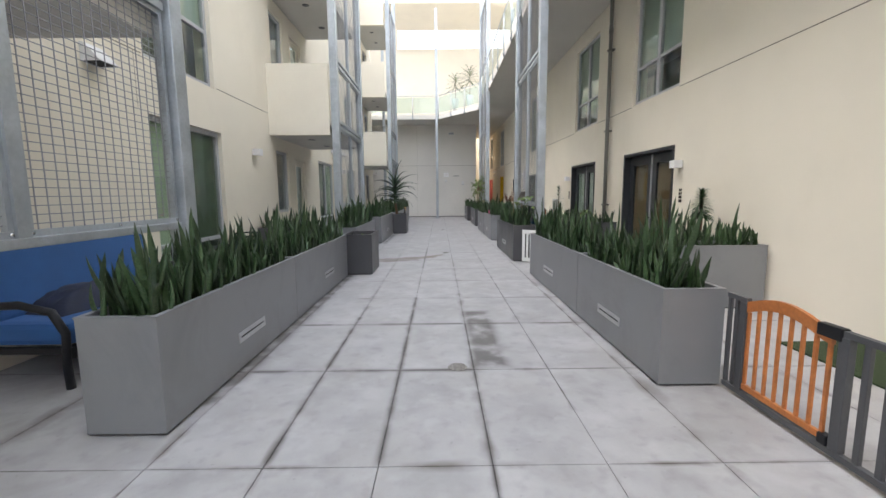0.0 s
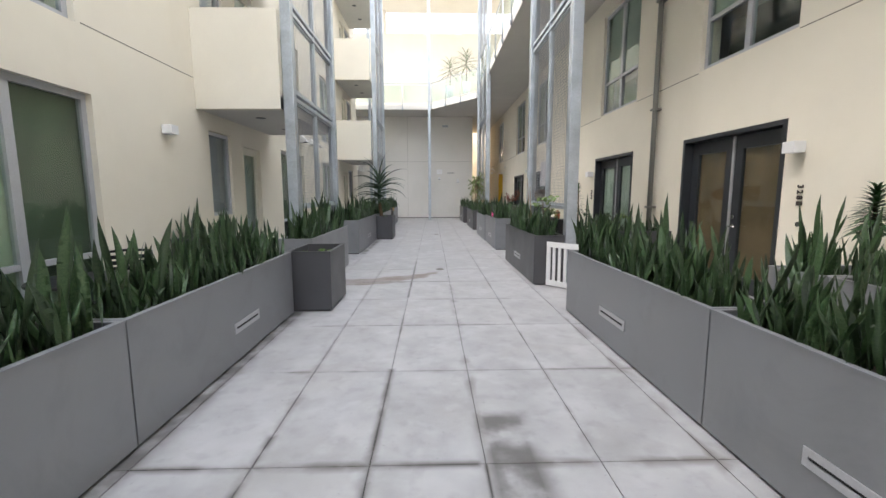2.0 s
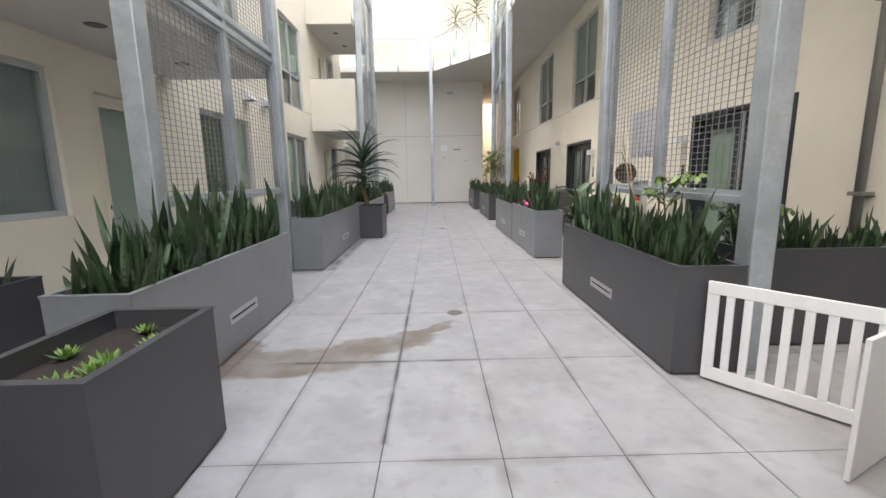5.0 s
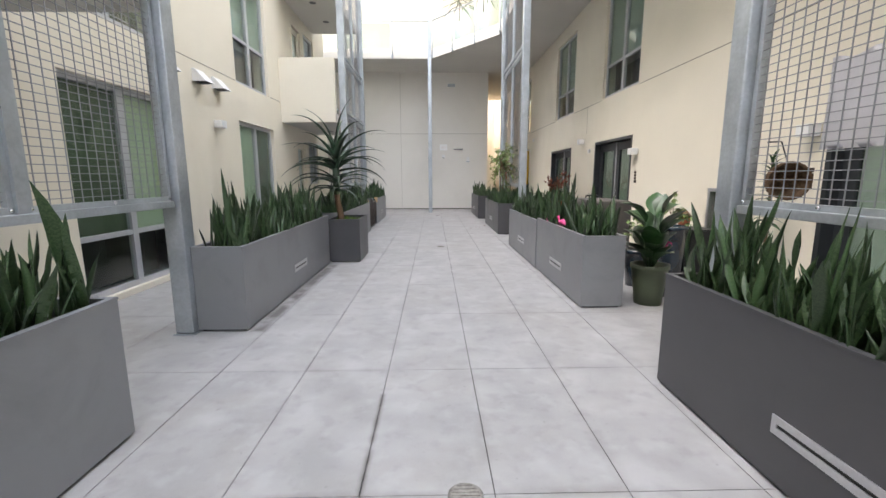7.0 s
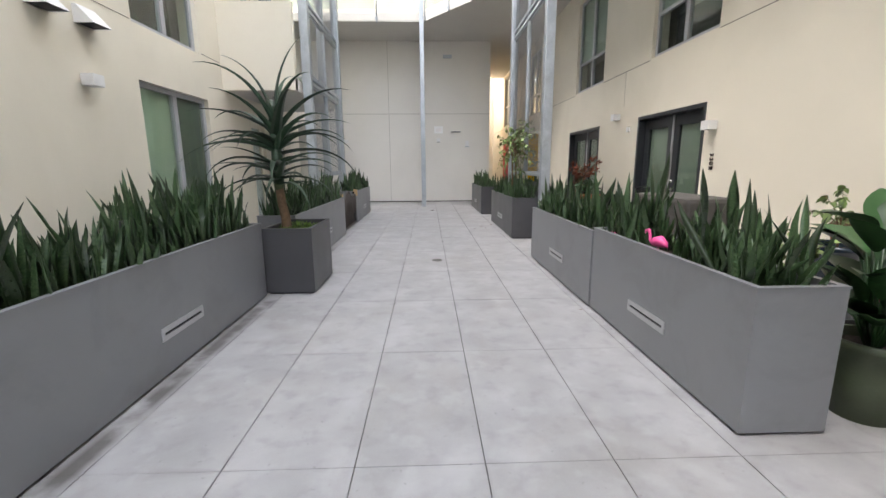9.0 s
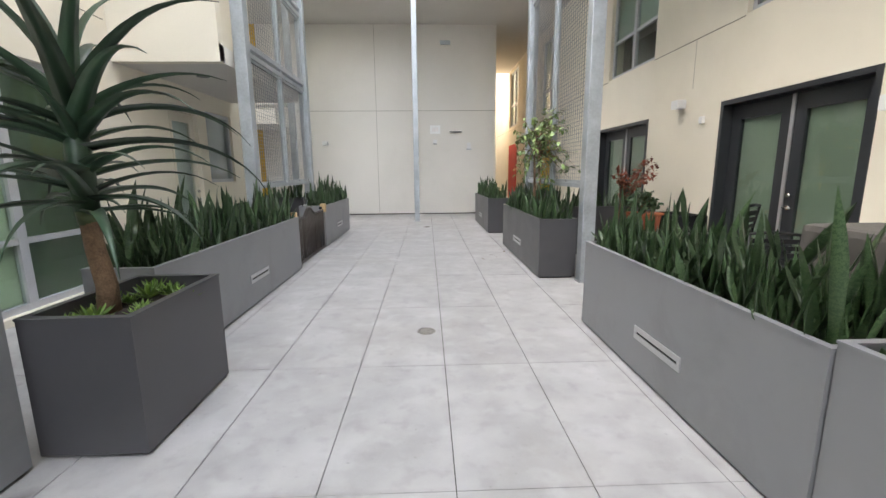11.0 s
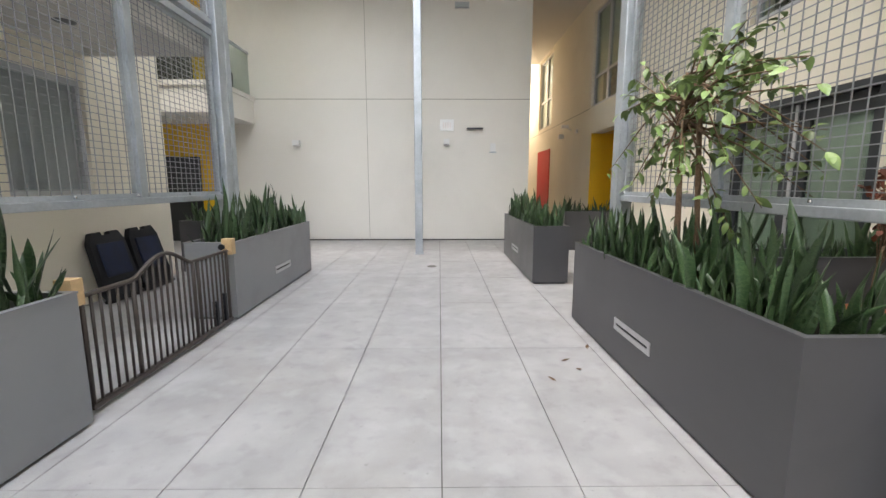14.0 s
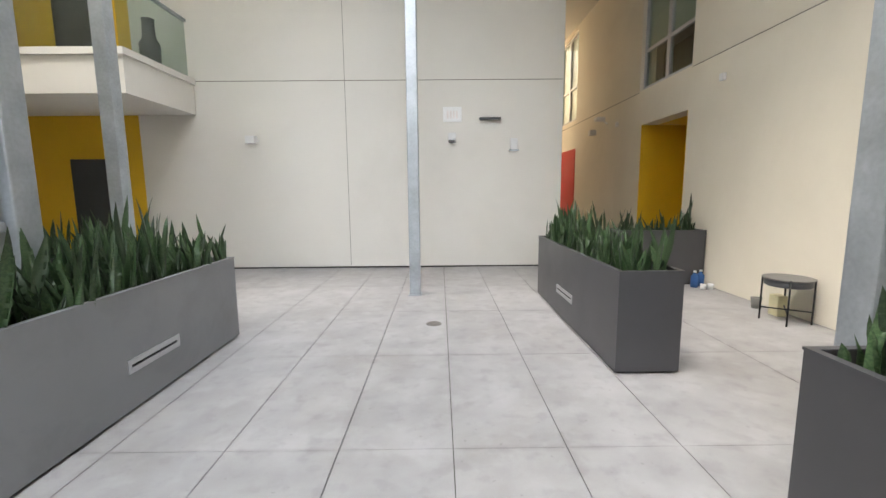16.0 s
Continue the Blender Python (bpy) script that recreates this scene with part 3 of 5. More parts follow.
# ---- windows and doors ----
def window(x, y0, y1, z0, z1, inward, backing, split=0.62, lower=None, group="", label="aluminium window with grey frame", far=None):
    """A framed window in a wall along y; inward is +1 where the room lies towards +x."""
    s = inward
    w = thing("window", None, None, label, "window", group)
    f0, f1 = sorted((x + s * 0.07, x + s * 0.13))
    t = 0.07
    ym = y0 + (y1 - y0) * 0.5
    part("window_frame", blocks((f0, f1, y0, y1, z0, z0 + t), (f0, f1, y0, y1, z1 - t, z1), (f0, f1, y0, y0 + t, z0 + t + 0.001, z1 - t - 0.001), (f0, f1, y1 - t, y1, z0 + t + 0.001, z1 - t - 0.001)), ALU, w)
    part("mullion", blocks((f0 - 0.004, f1 + 0.004, ym - 0.05, ym + 0.05, z0 + t + 0.002, z1 - t - 0.002)), ALU, w)
    zt = z0 + (z1 - z0) * (1 - split)
    for a, b in ((y0 + t, ym - 0.051), (ym + 0.051, y1 - t)):
        part("transom", blocks((f0, f1, a + 0.001, b - 0.001, zt - 0.03, zt + 0.03)), ALU, w)
        for c, d in ((z0 + t, zt - 0.031), (zt + 0.031, z1 - t)):
            pn = part("pane", blocks((x + s * 0.098, x + s * 0.104, a + 0.002, b - 0.002, c + 0.002, d - 0.002)), GLASS, w)
            pn.visible_shadow = False
    b0, b1 = sorted((x + s * 0.145, x + s * 0.155))
    for a, b, cloth in ((y0 + 0.01, ym - 0.002, backing), (ym + 0.002, y1 - 0.01, far or backing)):
        part("blind", blocks((b0, b1, a, b, zt if lower else z0 + 0.01, z1 - 0.01)), cloth, w, "drawn blind behind the glass")
    # a dark sheet below the blind stands for the shade inside the room
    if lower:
        part("room_shade_panel", blocks((b0 + s * 0.3, b1 + s * 0.3, y0 + 0.01, y1 - 0.01, z0 + 0.01, zt)), lower, w)
    return w


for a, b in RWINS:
    window(XR, a, b, WBOT, WTOP, 1, BLIND_GREY, 0.68, ROOM_SHADE, "upper windows", "tall aluminium window with grey-green blinds above")
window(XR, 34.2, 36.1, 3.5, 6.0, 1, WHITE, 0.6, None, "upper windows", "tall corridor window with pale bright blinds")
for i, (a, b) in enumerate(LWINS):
    window(XL, a, b, 0.08, 2.61, -1, (BLIND_GREEN, BLIND_SHADE, BLIND_GREEN)[i], 0.72, ROOM_SHADE if i == 1 else None, "ground windows", "floor-length aluminium window with one pale and one dark green blind", (BLIND_SHADE, BLIND_GREEN, BLIND_SHADE)[i])
    window(XL, a, b - 0.12, 3.34, 5.6, -1, BLIND_GREY, 0.6, ROOM_SHADE, "upper windows", "aluminium window with grey-green blinds")


def pane_window(y0, y1, z0, z1):
    """A single fixed window on the left wall."""
    w = thing("window", None, None, "single window with a lilac-grey blind in a grey frame", "window", "balcony windows")
    t, x = 0.06, XL
    part("window_frame", blocks((x - 0.13, x - 0.05, y0, y1, z0, z0 + t), (x - 0.13, x - 0.05, y0, y1, z1 - t, z1), (x - 0.13, x - 0.05, y0, y0 + t, z0 + t + 0.001, z1 - t - 0.001), (x - 0.13, x - 0.05, y1 - t, y1, z0 + t + 0.001, z1 - t - 0.001)), ALU, w)
    pn = part("pane", blocks((x - 0.095, x - 0.089, y0 + t, y1 - t, z0 + t, z1 - t)), GLASS, w)
    pn.visible_shadow = False
    part("blind", blocks((x - 0.145, x - 0.135, y0 + 0.01, y1 - 0.01, z0 + 0.01, z1 - 0.01)), BLIND_LILAC, w, "lilac-grey blind")


def glazed_door(y0, y1, z, near):
    """A white door with a full glass pane on the left wall."""
    w = thing("glazed_door", None, None, "cream painted door with a tall glass pane", "door", "balcony doors")
    x, t, h = XL, 0.05, 2.5
    part("door_frame", blocks((x - 0.2, x + 0.01, y0, y0 + t, z, z + h), (x - 0.2, x + 0.01, y1 - t, y1, z, z + h), (x - 0.2, x + 0.01, y0 + t + 0.001, y1 - t - 0.001, z + h - t, z + h)), STUCCO, w)
    a, b, st = y0 + t + 0.004, y1 - t - 0.004, 0.13
    lf = part("door_leaf", blocks((x - 0.11, x - 0.065, a, a + st, z + 0.01, z + h - t - 0.01), (x - 0.11, x - 0.065, b - st, b, z + 0.01, z + h - t - 0.01), (x - 0.11, x - 0.065, a + st + 0.001, b - st - 0.001, z + 0.01, z + 0.2), (x - 0.11, x - 0.065, a + st + 0.001, b - st - 0.001, z + h - t - 0.15, z + h - t - 0.01)), STUCCO, w)
    pn = part("pane", blocks((x - 0.091, x - 0.085, a + st, b - st, z + 0.2, z + h - t - 0.15)), GLASS, lf)
    pn.visible_shadow = False
    part("blind", blocks((x - 0.16, x - 0.15, a, b, z + 0.02, z + h - t - 0.02)), FROST, lf, "pale frosted cover behind the glass")
    # dark sheet in place of the unlit room behind the door
    part("room_shade_panel", blocks((x - 0.7, x - 0.69, a, b, z, z + h - t - 0.02)), ROOM_SHADE, lf)
    yk = a + 0.06 if near else b - 0.06
    part("door_handle", tube(bmesh.new(), [(x - 0.064, yk, z + 1.0), (x - 0.02, yk, z + 1.0), (x - 0.02, yk + (0.1 if near else -0.1), z + 1.0)], 0.01, 8), CHROME, w)
    part("deadbolt", tube(bmesh.new(), [(x - 0.064, yk, z + 1.14), (x - 0.04, yk, z + 1.14)], 0.028, 12), CHROME, w)


for k in range(3):
    for a, b, c, d in BWINS:
        pane_window(a, b, c + 3.15 * k, d + 3.15 * k)
    for i, (a, b) in enumerate(BDOORS):
        glazed_door(a, b, 3.15 * k + 0.001, i == 0)


def french_door(y0, y1, backing):
    """A pair of dark glazed doors set in a deep dark frame."""
    w = thing("french_door", None, None, "pair of charcoal glazed doors with steel handles in a dark frame", "door", "courtyard doors")
    x = XR
    t = 0.06
    part("door_frame", blocks((x - 0.012, x + 0.3, y0, y0 + t, 0, DTOP), (x - 0.012, x + 0.3, y1 - t, y1, 0, DTOP), (x - 0.012, x + 0.3, y0 + t + 0.001, y1 - t - 0.001, DTOP - t, DTOP)), DOORPAINT, w)
    ym = (y0 + y1) / 2
    st = 0.17
    for a, b in ((y0 + t + 0.003, ym - 0.003), (ym + 0.003, y1 - t - 0.003)):
        lf = part("door_leaf", blocks((x + 0.13, x + 0.175, a, a + st, 0.01, DTOP - t - 0.01), (x + 0.13, x + 0.175, b - st, b, 0.01, DTOP - t - 0.01), (x + 0.13, x + 0.175, a + st + 0.001, b - st - 0.001, 0.01, 0.3), (x + 0.13, x + 0.175, a + st + 0.001, b - st - 0.001, DTOP - t - 0.2, DTOP - t - 0.01)), DOORPAINT, w)
        pn = part("pane", blocks((x + 0.149, x + 0.155, a + st, b - st, 0.3, DTOP - t - 0.2)), GLASS, lf)
        pn.visible_shadow = False
        part("pane_backing", blocks((x + 0.178, x + 0.186, a + 0.02, b - 0.02, 0.02, DTOP - t - 0.03)), backing, lf, "coloured backing sheet behind the glass")
    part("astragal", blocks((x + 0.112, x + 0.129, ym - 0.022, ym + 0.022, 0.012, DTOP - t - 0.012)), VENT, w, "bright steel meeting strip")
    bm = bmesh.new()
    tube(bm, [(x + 0.13, ym - 0.085, 1.0), (x + 0.07, ym - 0.085, 1.0), (x + 0.065, ym - 0.2, 1.0)], 0.011, 8)
    tube(bm, [(x + 0.131, ym - 0.085, 1.0), (x + 0.12, ym - 0.085, 1.0)], 0.03, 14)
    part("door_handle", bm, CHROME, w, "satin steel lever handle")
    bm = bmesh.new()
    tube(bm, [(x + 0.131, ym - 0.085, 1.14), (x + 0.105, ym - 0.085, 1.14)], 0.03, 14)
    part("deadbolt", bm, CHROME, w)
    return w


# backings of doors two and four carry the panes' reflections as grey-green colour
for (a, b), bk in zip(RDOORS, (ROOM_WARM, BLIND_GREY, DOOR_PANE_TONE, DOOR_PANE_TONE)):
    french_door(a, b, bk)


# ---- steel frames with wire mesh ----
def steel_column(x, y, top=HW, w=0.17):
    ob = thing("steel_column", None, None, "galvanised square steel column with a rounded edge", "column", "courtyard columns")
    part("shaft", blocks((x - w / 2, x + w / 2, y - w / 2, y + w / 2, 0.012, top), bevel=0.012), GALV, ob)
    part("base_plate", blocks((x - w / 2 - 0.02, x + w / 2 + 0.02, y - w / 2 - 0.02, y + w / 2 + 0.02, 0.0, 0.011)), GALV, ob)
    return ob


def wire_screen(x, ya, yb, storeys):
    """Welded wire panels in angle frames between two columns, a mullion in the middle."""
    ym = (ya + yb) / 2
    ob = thing("wire_screen", None, None, "galvanised welded wire mesh screen in a steel frame", "screen", "mesh screens")
    part("mullion", blocks((x - 0.04, x + 0.04, ym - 0.04, ym + 0.04, storeys[0][0] - 0.02, storeys[-1][1] + 0.02)), GALV, ob)
    for z0, z1 in storeys:
        part("bottom_rail", blocks((x - 0.05, x + 0.05, ya + 0.09, yb - 0.09, z0 - 0.08, z0 - 0.021), bevel=0.006), GALV, ob)
        part("top_rail", blocks((x - 0.045, x + 0.045, ya + 0.09, yb - 0.09, z1 + 0.021, z1 + 0.09), bevel=0.006), GALV, ob)
        for a, b in ((ya + 0.09, ym - 0.041), (ym + 0.041, yb - 0.09)):
            fr = part("panel_frame", blocks((x - 0.02, x + 0.02, a, b, z0 - 0.02, z0 + 0.018), (x - 0.02, x + 0.02, a, b, z1 - 0.018, z1 + 0.02), (x - 0.02, x + 0.02, a, a + 0.035, z0 + 0.019, z1 - 0.019), (x - 0.02, x + 0.02, b - 0.035, b, z0 + 0.019, z1 - 0.019)), GALV, ob)
            bm = bmesh.new()
            r = 0.0027
            ny, nz = round((b - a) / 0.085), round((z1 - z0) / 0.053)
            for i in range(1, ny):
                y = a + (b - a) * i / ny
                box(bm, x - r, x + r, y - r, y + r, z0, z1)
            for i in range(1, nz):
                z = z0 + (z1 - z0) * i / nz
                box(bm, x - 3 * r, x - r, a, b, z - r, z + r)
            tagged(part("wire_mesh", bm, WIRE, fr), kind="stuff")
            for y in (a + 0.02, (a + b) / 2, b - 0.02):
                bm = bmesh.new()
                lathe(bm, [(0.013, 0), (0.013, 0.008), (0.006, 0.012)], sides=8)
                bo = part("bolt", bm, CHROME, fr)
                bo.matrix_basis = Matrix.Translation((x - math.copysign(0.02, x), y, z0)) @ Matrix.Rotation(-math.copysign(math.pi / 2, x), 4, "Y")
    return ob


STL = [(1.30, 3.05), (3.27, 4.45), (4.68, 7.5), (7.73, 10.4)]
STR = [(1.30, 4.45), (4.68, 7.5), (7.73, 10.4)]
SCREENS = [(-2.42, 0.92, 4.05), (-2.42, 10.24, 13.28), (-2.40, 21.02, 24.0), (2.2, 9.6, 12.4), (2.2, 20.07, 23.3)]
for x, a, b in SCREENS:
    steel_column(x, a)
    steel_column(x, b)
    wire_screen(x, a + 0.02, b - 0.02, STL if x < 0 else STR)
steel_column(-0.17, 27.27, 12.6, 0.15)


# ---- planters and their plants ----
PLANTS = random.Random(7)


def snake_leaf(h, w, bend, twist, fold):
    """One sword leaf: channelled blade, widest a third up, pointed."""
    bm = bmesh.new()
    n = 8
    rows = []
    for i in range(n + 1):
        u = i / n
        ww = w * 0.62 * (0.5 + 0.62 * math.sin(min(u * 2.2 + 0.2, 1.57))) * (1 - max(0.0, (u - 0.58) / 0.42) ** 2.1) * (1 + 0.1 * math.sin(u * 9 + twist * 5)) + 0.0012
        a = twist * u
        c, s = math.cos(a), math.sin(a)
        off = bend * u * u + 0.02 * math.sin(u * 5 + twist * 3)
        z = h * u * (1 - 0.12 * abs(bend) * u)
        row = []
        for k, (px, py) in enumerate(((-1, fold), (0, 0), (1, fold))):
            X, Y = px * ww, py * ww
            row.append(bm.verts.new((X * c - Y * s + off, X * s + Y * c, z)))
        rows.append(row)
    for r0, r1 in zip(rows, rows[1:]):
        for k in (0, 1):
            f = bm.faces.new((r0[k], r0[k + 1], r1[k + 1], r1[k]))
            f.smooth = True
    back = [[bm.verts.new(v.co + Vector((0, 0.004, 0))) for v in r] for r in rows]
    for r0, r1 in zip(back, back[1:]):
        for k in (0, 1):
            f = bm.faces.new((r0[k + 1], r0[k], r1[k], r1[k + 1]))
            f.smooth = True
    for k in (0, 2):
        for i in range(n):
            q = (rows[i][k], rows[i + 1][k], back[i + 1][k], back[i][k])
            bm.faces.new(q if k == 0 else q[::-1])
    return mesh_of(bm, "leaf", LEAF)


LEAVES = [snake_leaf(1.0, PLANTS.uniform(0.068, 0.125), PLANTS.uniform(-0.2, 0.2), PLANTS.uniform(-2.4, 2.4), PLANTS.uniform(0.25, 0.8)) for _ in range(26)]


def leaf_place(spread, low, high, mode, lean):
    """Where one leaf stands in its clump: root, lean and size."""
    a = PLANTS.uniform(0, 6.283)
    r = spread * math.sqrt(PLANTS.random())
    hgt = PLANTS.triangular(low, high, mode)
    side, along = max(-11, min(11, PLANTS.gauss(0, 7))), max(-30, min(30, PLANTS.gauss(0, lean)))
    w = hgt ** 0.5 * 0.55 * PLANTS.uniform(0.72, 1.05)
    return Matrix.Translation((r * math.cos(a), r * math.sin(a), -0.01)) @ Matrix.Rotation(radians(along), 4, "X") @ Matrix.Rotation(radians(side), 4, "Y") @ Matrix.Rotation(PLANTS.uniform(0, 6.28), 4, "Z") @ Matrix.Diagonal((w, w, hgt, 1))


def young_leaves(count):
    """The crowd of shorter leaves at the foot of a clump, in one mesh."""
    bm = bmesh.new()
    for _ in range(count):
        n0 = len(bm.verts)
        bm.from_mesh(PLANTS.choice(LEAVES))
        bm.verts.ensure_lookup_table()
        bmesh.ops.transform(bm, matrix=leaf_place(0.12, 0.15, 0.6, 0.36, 17), verts=bm.verts[n0:])
    return mesh_of(bm, "young_leaves", LEAF)


CROWDS = [young_leaves(13) for _ in range(10)]


def snake_plant(x, y, z, size, count):
    ob = thing("snake_plant", None, None, "upright snake plant with banded dark green sword leaves", "plant", "snake plants in planters")
    ob.location = (x, y, z)
    for i in range(count):
        lf = part("leaf", PLANTS.choice(LEAVES), None, ob)
        lf.matrix_basis = leaf_place(0.1, size * 0.35, size * 1.42, size * 0.72, 14)
    crowd = tagged(part("young_leaves", PLANTS.choice(CROWDS), None, ob, "crowd of short young leaves"), "crowd of short young leaves", kind="stuff")
    k = size / 0.56
    crowd.matrix_basis = Matrix.Rotation(PLANTS.choice((0.0, math.pi)) + PLANTS.uniform(-0.2, 0.2), 4, "Z") @ Matrix.Diagonal((1, 1, k, 1))
    return ob


def planter(x0, x1, y0, y1, mat, label, h=0.826, vents=(), side=1, top=0.0, wall=0.03):
    """A tall rectangular metal trough: walls, rolled rim, soil and slot vents (x side, y range)."""
    ob = thing("planter", None, None, label, "planter", "metal planters")
    w = wall
    bm = blocks((x0, x0 + w, y0, y1, 0.02, h), (x1 - w, x1, y0, y1, 0.02, h), (x0 + w, x1 - w, y0, y0 + w, 0.02, h), (x0 + w, x1 - w, y1 - w, y1, 0.02, h))
    bmesh.ops.remove_doubles(bm, verts=bm.verts, dist=0.0005)
    part("body", bm, mat, ob)
    part("base", blocks((x0 + 0.03, x1 - 0.03, y0 + 0.03, y1 - 0.03, 0.0, 0.019)), BLACK, ob, "dark recessed base")
    e = 0.004
    bm = blocks((x0 - e, x0 + w + e, y0 - e, y1 + e, h, h + 0.012), (x1 - w - e, x1 + e, y0 - e, y1 + e, h, h + 0.012), (x0 + w + e, x1 - w - e, y0 - e, y0 + w + e, h, h + 0.012), (x0 + w + e, x1 - w - e, y1 - w - e, y1 + e, h, h + 0.012))
    part("rim", bm, mat, ob)
    part("soil", blocks((x0 + w, x1 - w, y0 + w, y1 - w, h - 0.18, h - 0.09)), SOIL, ob, "dark potting soil")
    xf = x1 if side > 0 else x0
    for a, b in vents:
        vz0, vz1 = (0.245, 0.335) if y1 < 6 else (0.262, 0.355)
        o0, o1 = sorted((xf, xf + side * 0.008))
        vt = part("vent", blocks((o0, o1, a, b, vz0, vz0 + 0.036), (o0, o1, a, b, vz1 - 0.036, vz1), (o0, o1, a, a + 0.03, vz0 + 0.036, vz1 - 0.036), (o0, o1, b - 0.03, b, vz0 + 0.036, vz1 - 0.036)), VENT, ob, "aluminium slot vent")
        part("slot", blocks((min(xf, xf + side * 0.002), max(xf, xf + side * 0.002), a + 0.031, b - 0.031, vz0 + 0.037, vz1 - 0.037)), SLOT, vt)
    return ob


def fill(x0, x1, y0, y1, size=0.56, step=0.2, h=0.826, count=6, skip=()):
    n = max(1, round((y1 - y0 - 0.1) / step))
    for i in range(n):
        y = y0 + 0.1 + (y1 - y0 - 0.2) * (i + 0.5) / n
        if any(a < y < b for a, b in skip):
            continue
        for x in (x0 + 0.15, x1 - 0.15):
            if x < 1.85 and 14.78 < y < 15.3 and x0 > 0:
                continue
            snake_plant(x + PLANTS.uniform(-0.02, 0.02), y + PLANTS.uniform(-0.05, 0.05), h - 0.1, size * PLANTS.uniform(0.65, 1.2), PLANTS.randint(count - 2, count + 2))


G, D = "grey powder-coated metal planter trough with slot vents", "charcoal powder-coated metal planter trough with slot vents"
TROUGHS = [
    (-2.27, -1.77, 2.6, 5.1, PLANTER_LIGHT, G, ((3.61, 4.15),), 1, 0.768),
    (-2.27, -1.77, 5.115, 7.95, PLANTER_LIGHT, G, ((6.38, 6.9),), 1, 0.768),
    (-2.29, -1.79, 8.97, 11.58, PLANTER_LIGHT, G, ((10.03, 10.57),), 1, 0.82),
    (-2.33, -1.85, 13.27, 16.6, PLANTER_LIGHT, G, ((14.72, 15.26),), 1, 0.826),
    (-2.29, -1.79, 17.62, 21.03, PLANTER_LIGHT, G, ((19.18, 19.71),), 1, 0.79),
    (-2.36, -1.86, 23.0, 25.57, PLANTER_LIGHT, G, ((24.05, 24.6),), 1, 0.8),
    (1.66, 2.14, 3.22, 5.22, PLANTER_LIGHT, G, ((3.955, 4.51),), -1, 0.768),
    (1.66, 2.14, 5.235, 7.98, PLANTER_LIGHT, G, ((6.35, 6.91),), -1, 0.768),
    (1.60, 2.09, 9.5, 12.15, PLANTER_DARK, D, ((10.56, 11.115),), -1, 0.8),
    (1.63, 2.11, 13.91, 16.05, PLANTER_LIGHT, G, ((14.68, 15.23),), -1, 0.82),
    (1.615, 2.11, 16.057, 18.52, PLANTER_LIGHT, G, ((16.93, 17.49),), -1, 0.785),
    (1.63, 2.13, 20.23, 23.0, PLANTER_DARK, D, ((21.36, 21.93),), -1, 0.8),
    (1.55, 2.05, 24.56, 27.23, PLANTER_DARK, D, ((25.68, 26.26),), -1, 0.81),
]
for x0, x1, y0, y1, m, lab, v, s, h in TROUGHS:
    planter(x0, x1, y0, y1, m, lab, h, v, s)
    fill(x0, x1, y0, y1, 0.48 if x0 > 0 and y0 > 16 else 0.64 if x0 == -2.33 else 0.56, h=h)


# ---- pots at the planter ends ----
def square_pot(x0, x1, y0, y1, h):
    return planter(x0, x1, y0, y1, PLANTER_DARK, "charcoal metal planter box on a recessed base", h, wall=0.035)


def succulent(x, y, z, r, seed):
    rd = random.Random(seed)
    ob = thing("succulent", None, None, "low green rosette succulent in the planter soil", "plant", "succulents")
    ob.location = (x, y, z)
    bm = bmesh.new()
    rows = [(0.0, 0.004), (0.4, 0.014), (0.75, 0.013), (1.0, 0.001)]
    prev = None
    for u, w in rows:
        cur = [bm.verts.new((u * r, -w * r * 8, 0.25 * r * u * u)), bm.verts.new((u * r, 0, 0.25 * r * u * u - 0.12 * r * (1 - u))), bm.verts.new((u * r, w * r * 8, 0.25 * r * u * u))]
        if prev:
            for k in (0, 1):
                bm.faces.new((prev[k], cur[k], cur[k + 1], prev[k + 1]))
        prev = cur
    me = mesh_of(bm, "leaf", LEAF_SUCC)
    for ring, (n, tilt, s) in enumerate(((9, 12, 1.0), (8, 35, 0.85), (6, 60, 0.62))):
        for i in range(n):
            lf = part("leaf", me, None, ob)
            lf.matrix_basis = Matrix.Rotation(2 * math.pi * i / n + ring * 0.4 + rd.random() * 0.3, 4, "Z") @ Matrix.Rotation(-radians(tilt + rd.uniform(-8, 8)), 4, "Y") @ Matrix.Diagonal((s, s, s, 1))
    return ob


square_pot(-1.87, -1.32, 8.05, 8.93, 0.755)
square_pot(-1.88, -1.33, 16.68, 17.58, 0.75)
rs = random.Random(5)
for i in range(7):
    succulent(-1.6 + rs.uniform(-0.18, 0.18), 8.2 + 0.1 * i, 0.67, rs.uniform(0.06, 0.1), i)
for i in range(12):
    y = 16.78 + 0.065 * i
    x = -1.6 + rs.uniform(-0.2, 0.2)
    succulent(x, y, 0.67, rs.uniform(0.07, 0.13), 20 + i)


